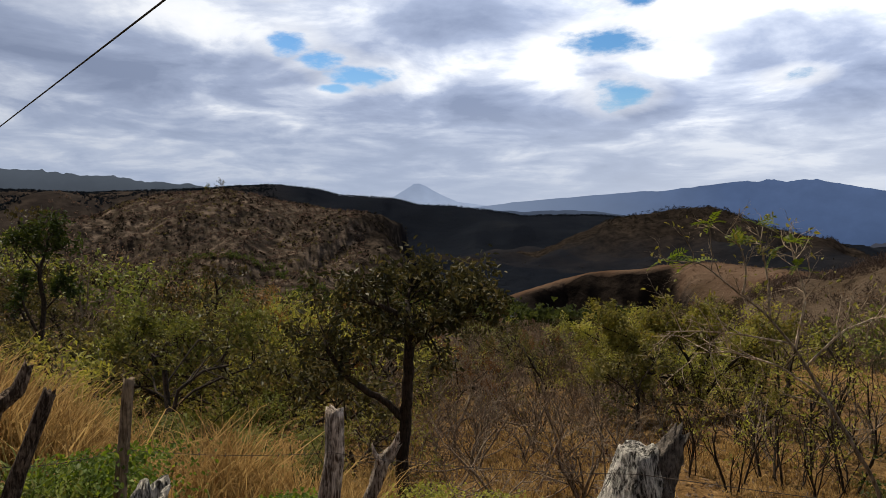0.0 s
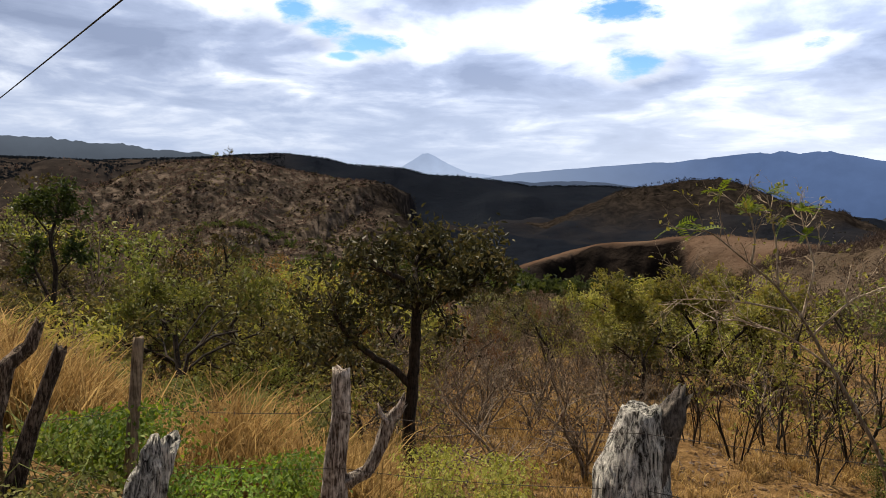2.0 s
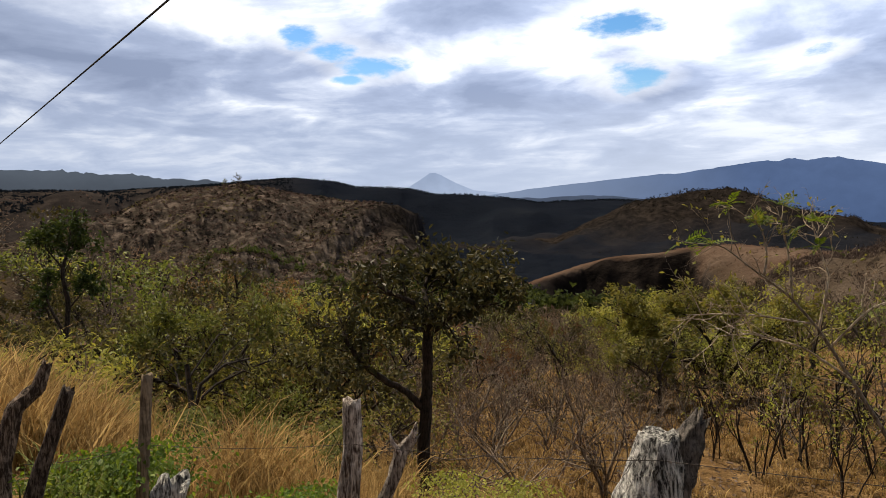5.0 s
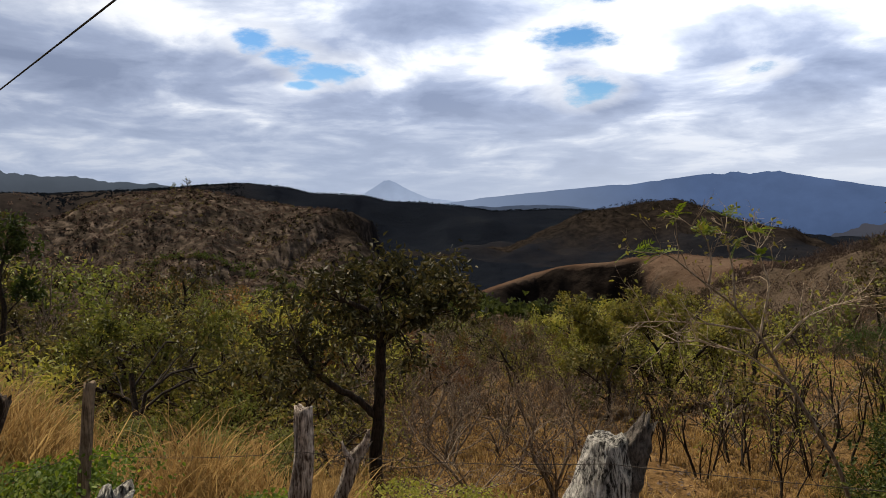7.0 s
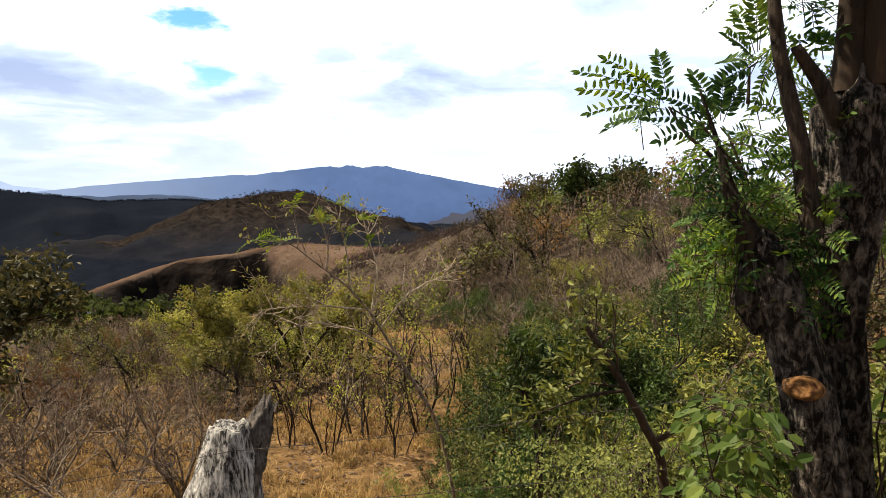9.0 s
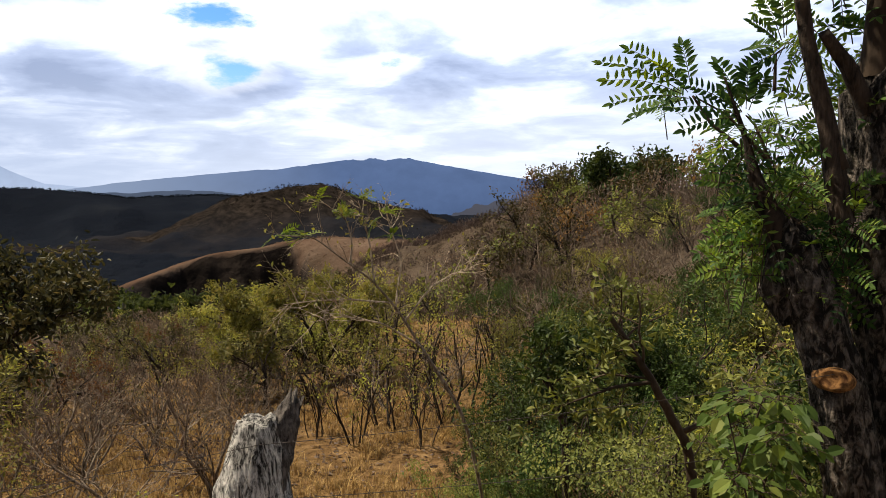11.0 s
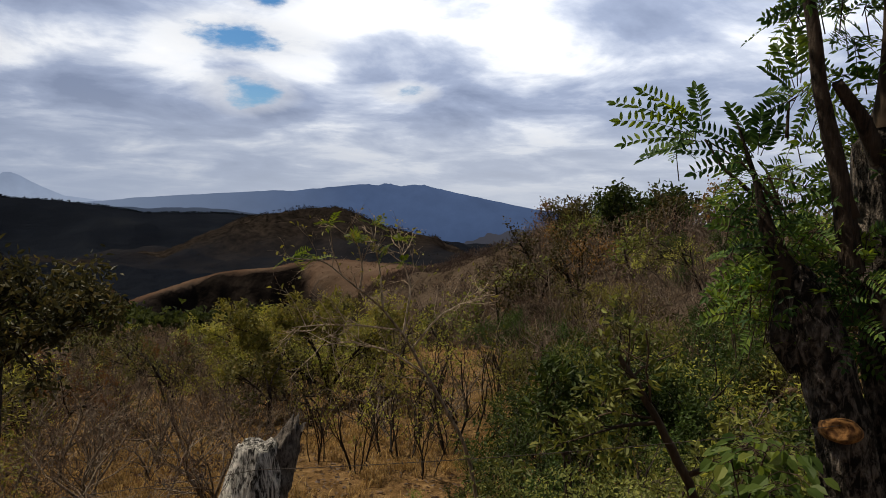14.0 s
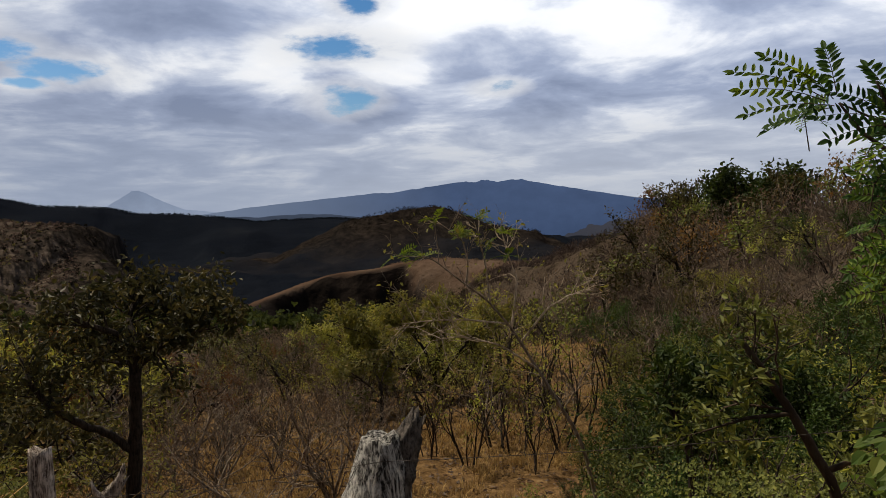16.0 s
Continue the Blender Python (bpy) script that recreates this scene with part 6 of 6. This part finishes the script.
broad_plant("weed_clump", "small bright green weed clump in dry grass", -14.0, -25.0, 3.9, 420, 0.024, 16, LEAF_FRESH, (2.4, 1.5))
broad_plant("weed_clump", "green leafy weed among tall dry grass", -16.5, -20.0, 7.2, 320, 0.034, 18, LEAF_GREEN, (1.6, 1.8))
broad_plant("weed_clump", "green leafy weed among tall dry grass", -23.0, -18.2, 7.6, 340, 0.034, 24, LEAF_GREEN, (1.8, 1.6))
broad_plant("weed_clump", "green leafy weed among tall dry grass", -11.5, -20.5, 6.6, 280, 0.032, 25, LEAF_GREEN, (1.3, 1.6))
broad_plant("weed_clump", "green leafy weed among tall dry grass", -28.5, -16.2, 8.4, 320, 0.036, 26, LEAF_GREEN, (1.8, 1.3))
broad_plant("weed_clump", "low yellow-green weed below the fence", -1.5, -25.0, 4.6, 320, 0.024, 27, LEAF_LIME, (2.6, 1.6))
broad_plant("weed_clump", "low yellow-green weed below the fence", 4.5, -25.5, 4.4, 280, 0.024, 28, LEAF_LIME, (2.4, 1.4))
broad_plant("weed_clump", "low green weed on the dry slope", 37.0, -22.5, 6.0, 160, 0.03, 19, LEAF_GREEN, (2.6, 1.6))
broad_plant("weed_clump", "low green weed on the dry slope", 44.0, -23.0, 5.0, 240, 0.028, 20, LEAF_GREEN, (4.0, 1.8))
broad_plant("weed_clump", "low green weed below the fence", 49.0, -23.0, 4.2, 220, 0.026, 22, LEAF_GREEN, (3.0, 1.8))


# ---- grass, litter and stones ----
def grass(name, label, mat, seed, patches, blade=(0.5, 1.0)):
    """Bent blades in tussocks. patches: bearings, distances, tussocks, blades each, height."""
    rng = np.random.default_rng(seed)
    b = Build()
    for az, d, count, per, hgt in patches:
        a = np.radians(rng.uniform(*az, count))
        r = np.sqrt(rng.uniform(d[0] ** 2, d[1] ** 2, count))
        x, y = r * np.sin(a), r * np.cos(a)
        if hgt < 0.45 or hgt >= 0.8:
            m = fbm(x * 0.7, y * 0.7, 2, 7) > (-0.3 if hgt < 0.3 else 0.05 if hgt < 0.45 else 0.08)
            x, y, r, count = x[m], y[m], r[m], int(m.sum())
        k = per
        th = np.repeat(rng.uniform(0.6, 1.2, count) * hgt, k)
        X = np.repeat(x, k) + rng.normal(size=count * k) * 0.07
        Y = np.repeat(y, k) + rng.normal(size=count * k) * 0.07
        Z = height(X, Y) - 0.02
        n = len(X)
        h = th * rng.uniform(0.5, 1.1, n)
        w = rng.uniform(0.0025, 0.0055, n) * (1 + np.repeat(r, k) * 0.07)
        ang = rng.uniform(0, 2 * math.pi, n)
        lean = np.stack([np.cos(ang), np.sin(ang), 0 * ang], 1) * (h * rng.uniform(0.1, 0.75, n))[:, None]
        side = np.stack([-np.sin(ang + rng.normal(size=n)), np.cos(ang), 0 * ang], 1)
        p0 = np.stack([X, Y, Z], 1)
        rows = []
        for u, ws in ((0.0, 1.0), (0.5, 0.8), (0.85, 0.45)):
            c = p0 + lean * u ** 2 + np.array([0, 0, 1]) * (h * (u - 0.22 * u * u))[:, None]
            rows += [c - side * (w * ws)[:, None], c + side * (w * ws)[:, None]]
        rows.append(p0 + lean * 1.15 + np.array([0, 0, 1]) * (h * 0.74)[:, None])
        vs = np.stack(rows, 1).reshape(-1, 3)
        q = np.arange(n)[:, None] * 7
        fs = np.concatenate([q + [0, 1, 3, 2], q + [2, 3, 5, 4]]).tolist() + (q + [4, 5, 6]).tolist()
        b.add(vs, fs)
    return solo(name, b, mat, label, "grass", kind="stuff", smooth=False)


grass("dry_grass", "tall golden dry grass on the bank and slope", GRASS_DRY, 51,
      [((-46, -8), (4.6, 8.5), 600, 16, 0.8), ((-46, -4), (9.5, 15), 350, 12, 0.6), ((-12, 40), (5.0, 12), 260, 10, 0.38), ((-5, 42), (9, 20), 420, 10, 0.34), ((-8, 40), (4.8, 16), 3600, 7, 0.26), ((-40, 36), (16, 34), 1000, 7, 0.5), ((40, 80), (4, 14), 300, 10, 0.4), ((-46, -30), (5.0, 9), 420, 18, 0.8), ((-32, -5), (6.3, 11.5), 800, 15, 0.8), ((-14, -6), (4.6, 6.5), 160, 18, 0.8), ((-25, -13), (5.6, 8.0), 150, 24, 1.05), ((-12, -5), (5.0, 7.0), 70, 24, 1.0), ((-42, -29), (6.5, 10.5), 260, 22, 1.05)])
grass("green_grass", "low green grass and weeds near the fence", GRASS_GREEN, 52, [((-6, 6), (4.2, 6.5), 170, 12, 0.4), ((-34, -20), (3.2, 4.6), 30, 12, 0.3), ((34, 60), (4.0, 8.0), 300, 10, 0.35)])


def litter():
    rng = np.random.default_rng(61)
    n = 15000
    a, r = np.radians(rng.uniform(-12, 60, n)), rng.uniform(4.6, 30, n)
    x, y = r * np.sin(a), r * np.cos(a)
    p = np.stack([x, y, height(x, y) + 0.015], 1)
    ax = rand_dirs(rng, n) * [1, 1, 0.25]
    b = Build()
    ln = rng.uniform(0.05, 0.13, n)
    leaves(b, p, ax, rng.normal(size=(n, 3)) * 0.3 + [0, 0, 1], ln, ln * 0.5, 0.3)
    solo("leaf_litter", b, LEAF_DRY, "fallen dry leaves on the trodden slope", "litter", kind="stuff", smooth=False)
    b = Build()
    n = 700
    a, r = np.radians(rng.uniform(-5, 50, n)), rng.uniform(5, 28, n)
    x, y = r * np.sin(a), r * np.cos(a)
    z = height(x, y)
    ico = np.array([(1, 0, 0), (-1, 0, 0), (0, 1, 0), (0, -1, 0), (0, 0, 0.7), (0, 0, -0.7)], float)
    fc = [(0, 2, 4), (2, 1, 4), (1, 3, 4), (3, 0, 4), (2, 0, 5), (1, 2, 5), (3, 1, 5), (0, 3, 5)]
    for k in range(n):
        b.add(np.array([x[k], y[k], z[k]]) + (ico + rng.normal(size=(6, 3)) * 0.2) * rng.uniform(0.015, 0.06), fc)
    solo("loose_stones", b, STONE, "small loose stones and clods on the slope", "stones", kind="stuff", smooth=False)


litter()
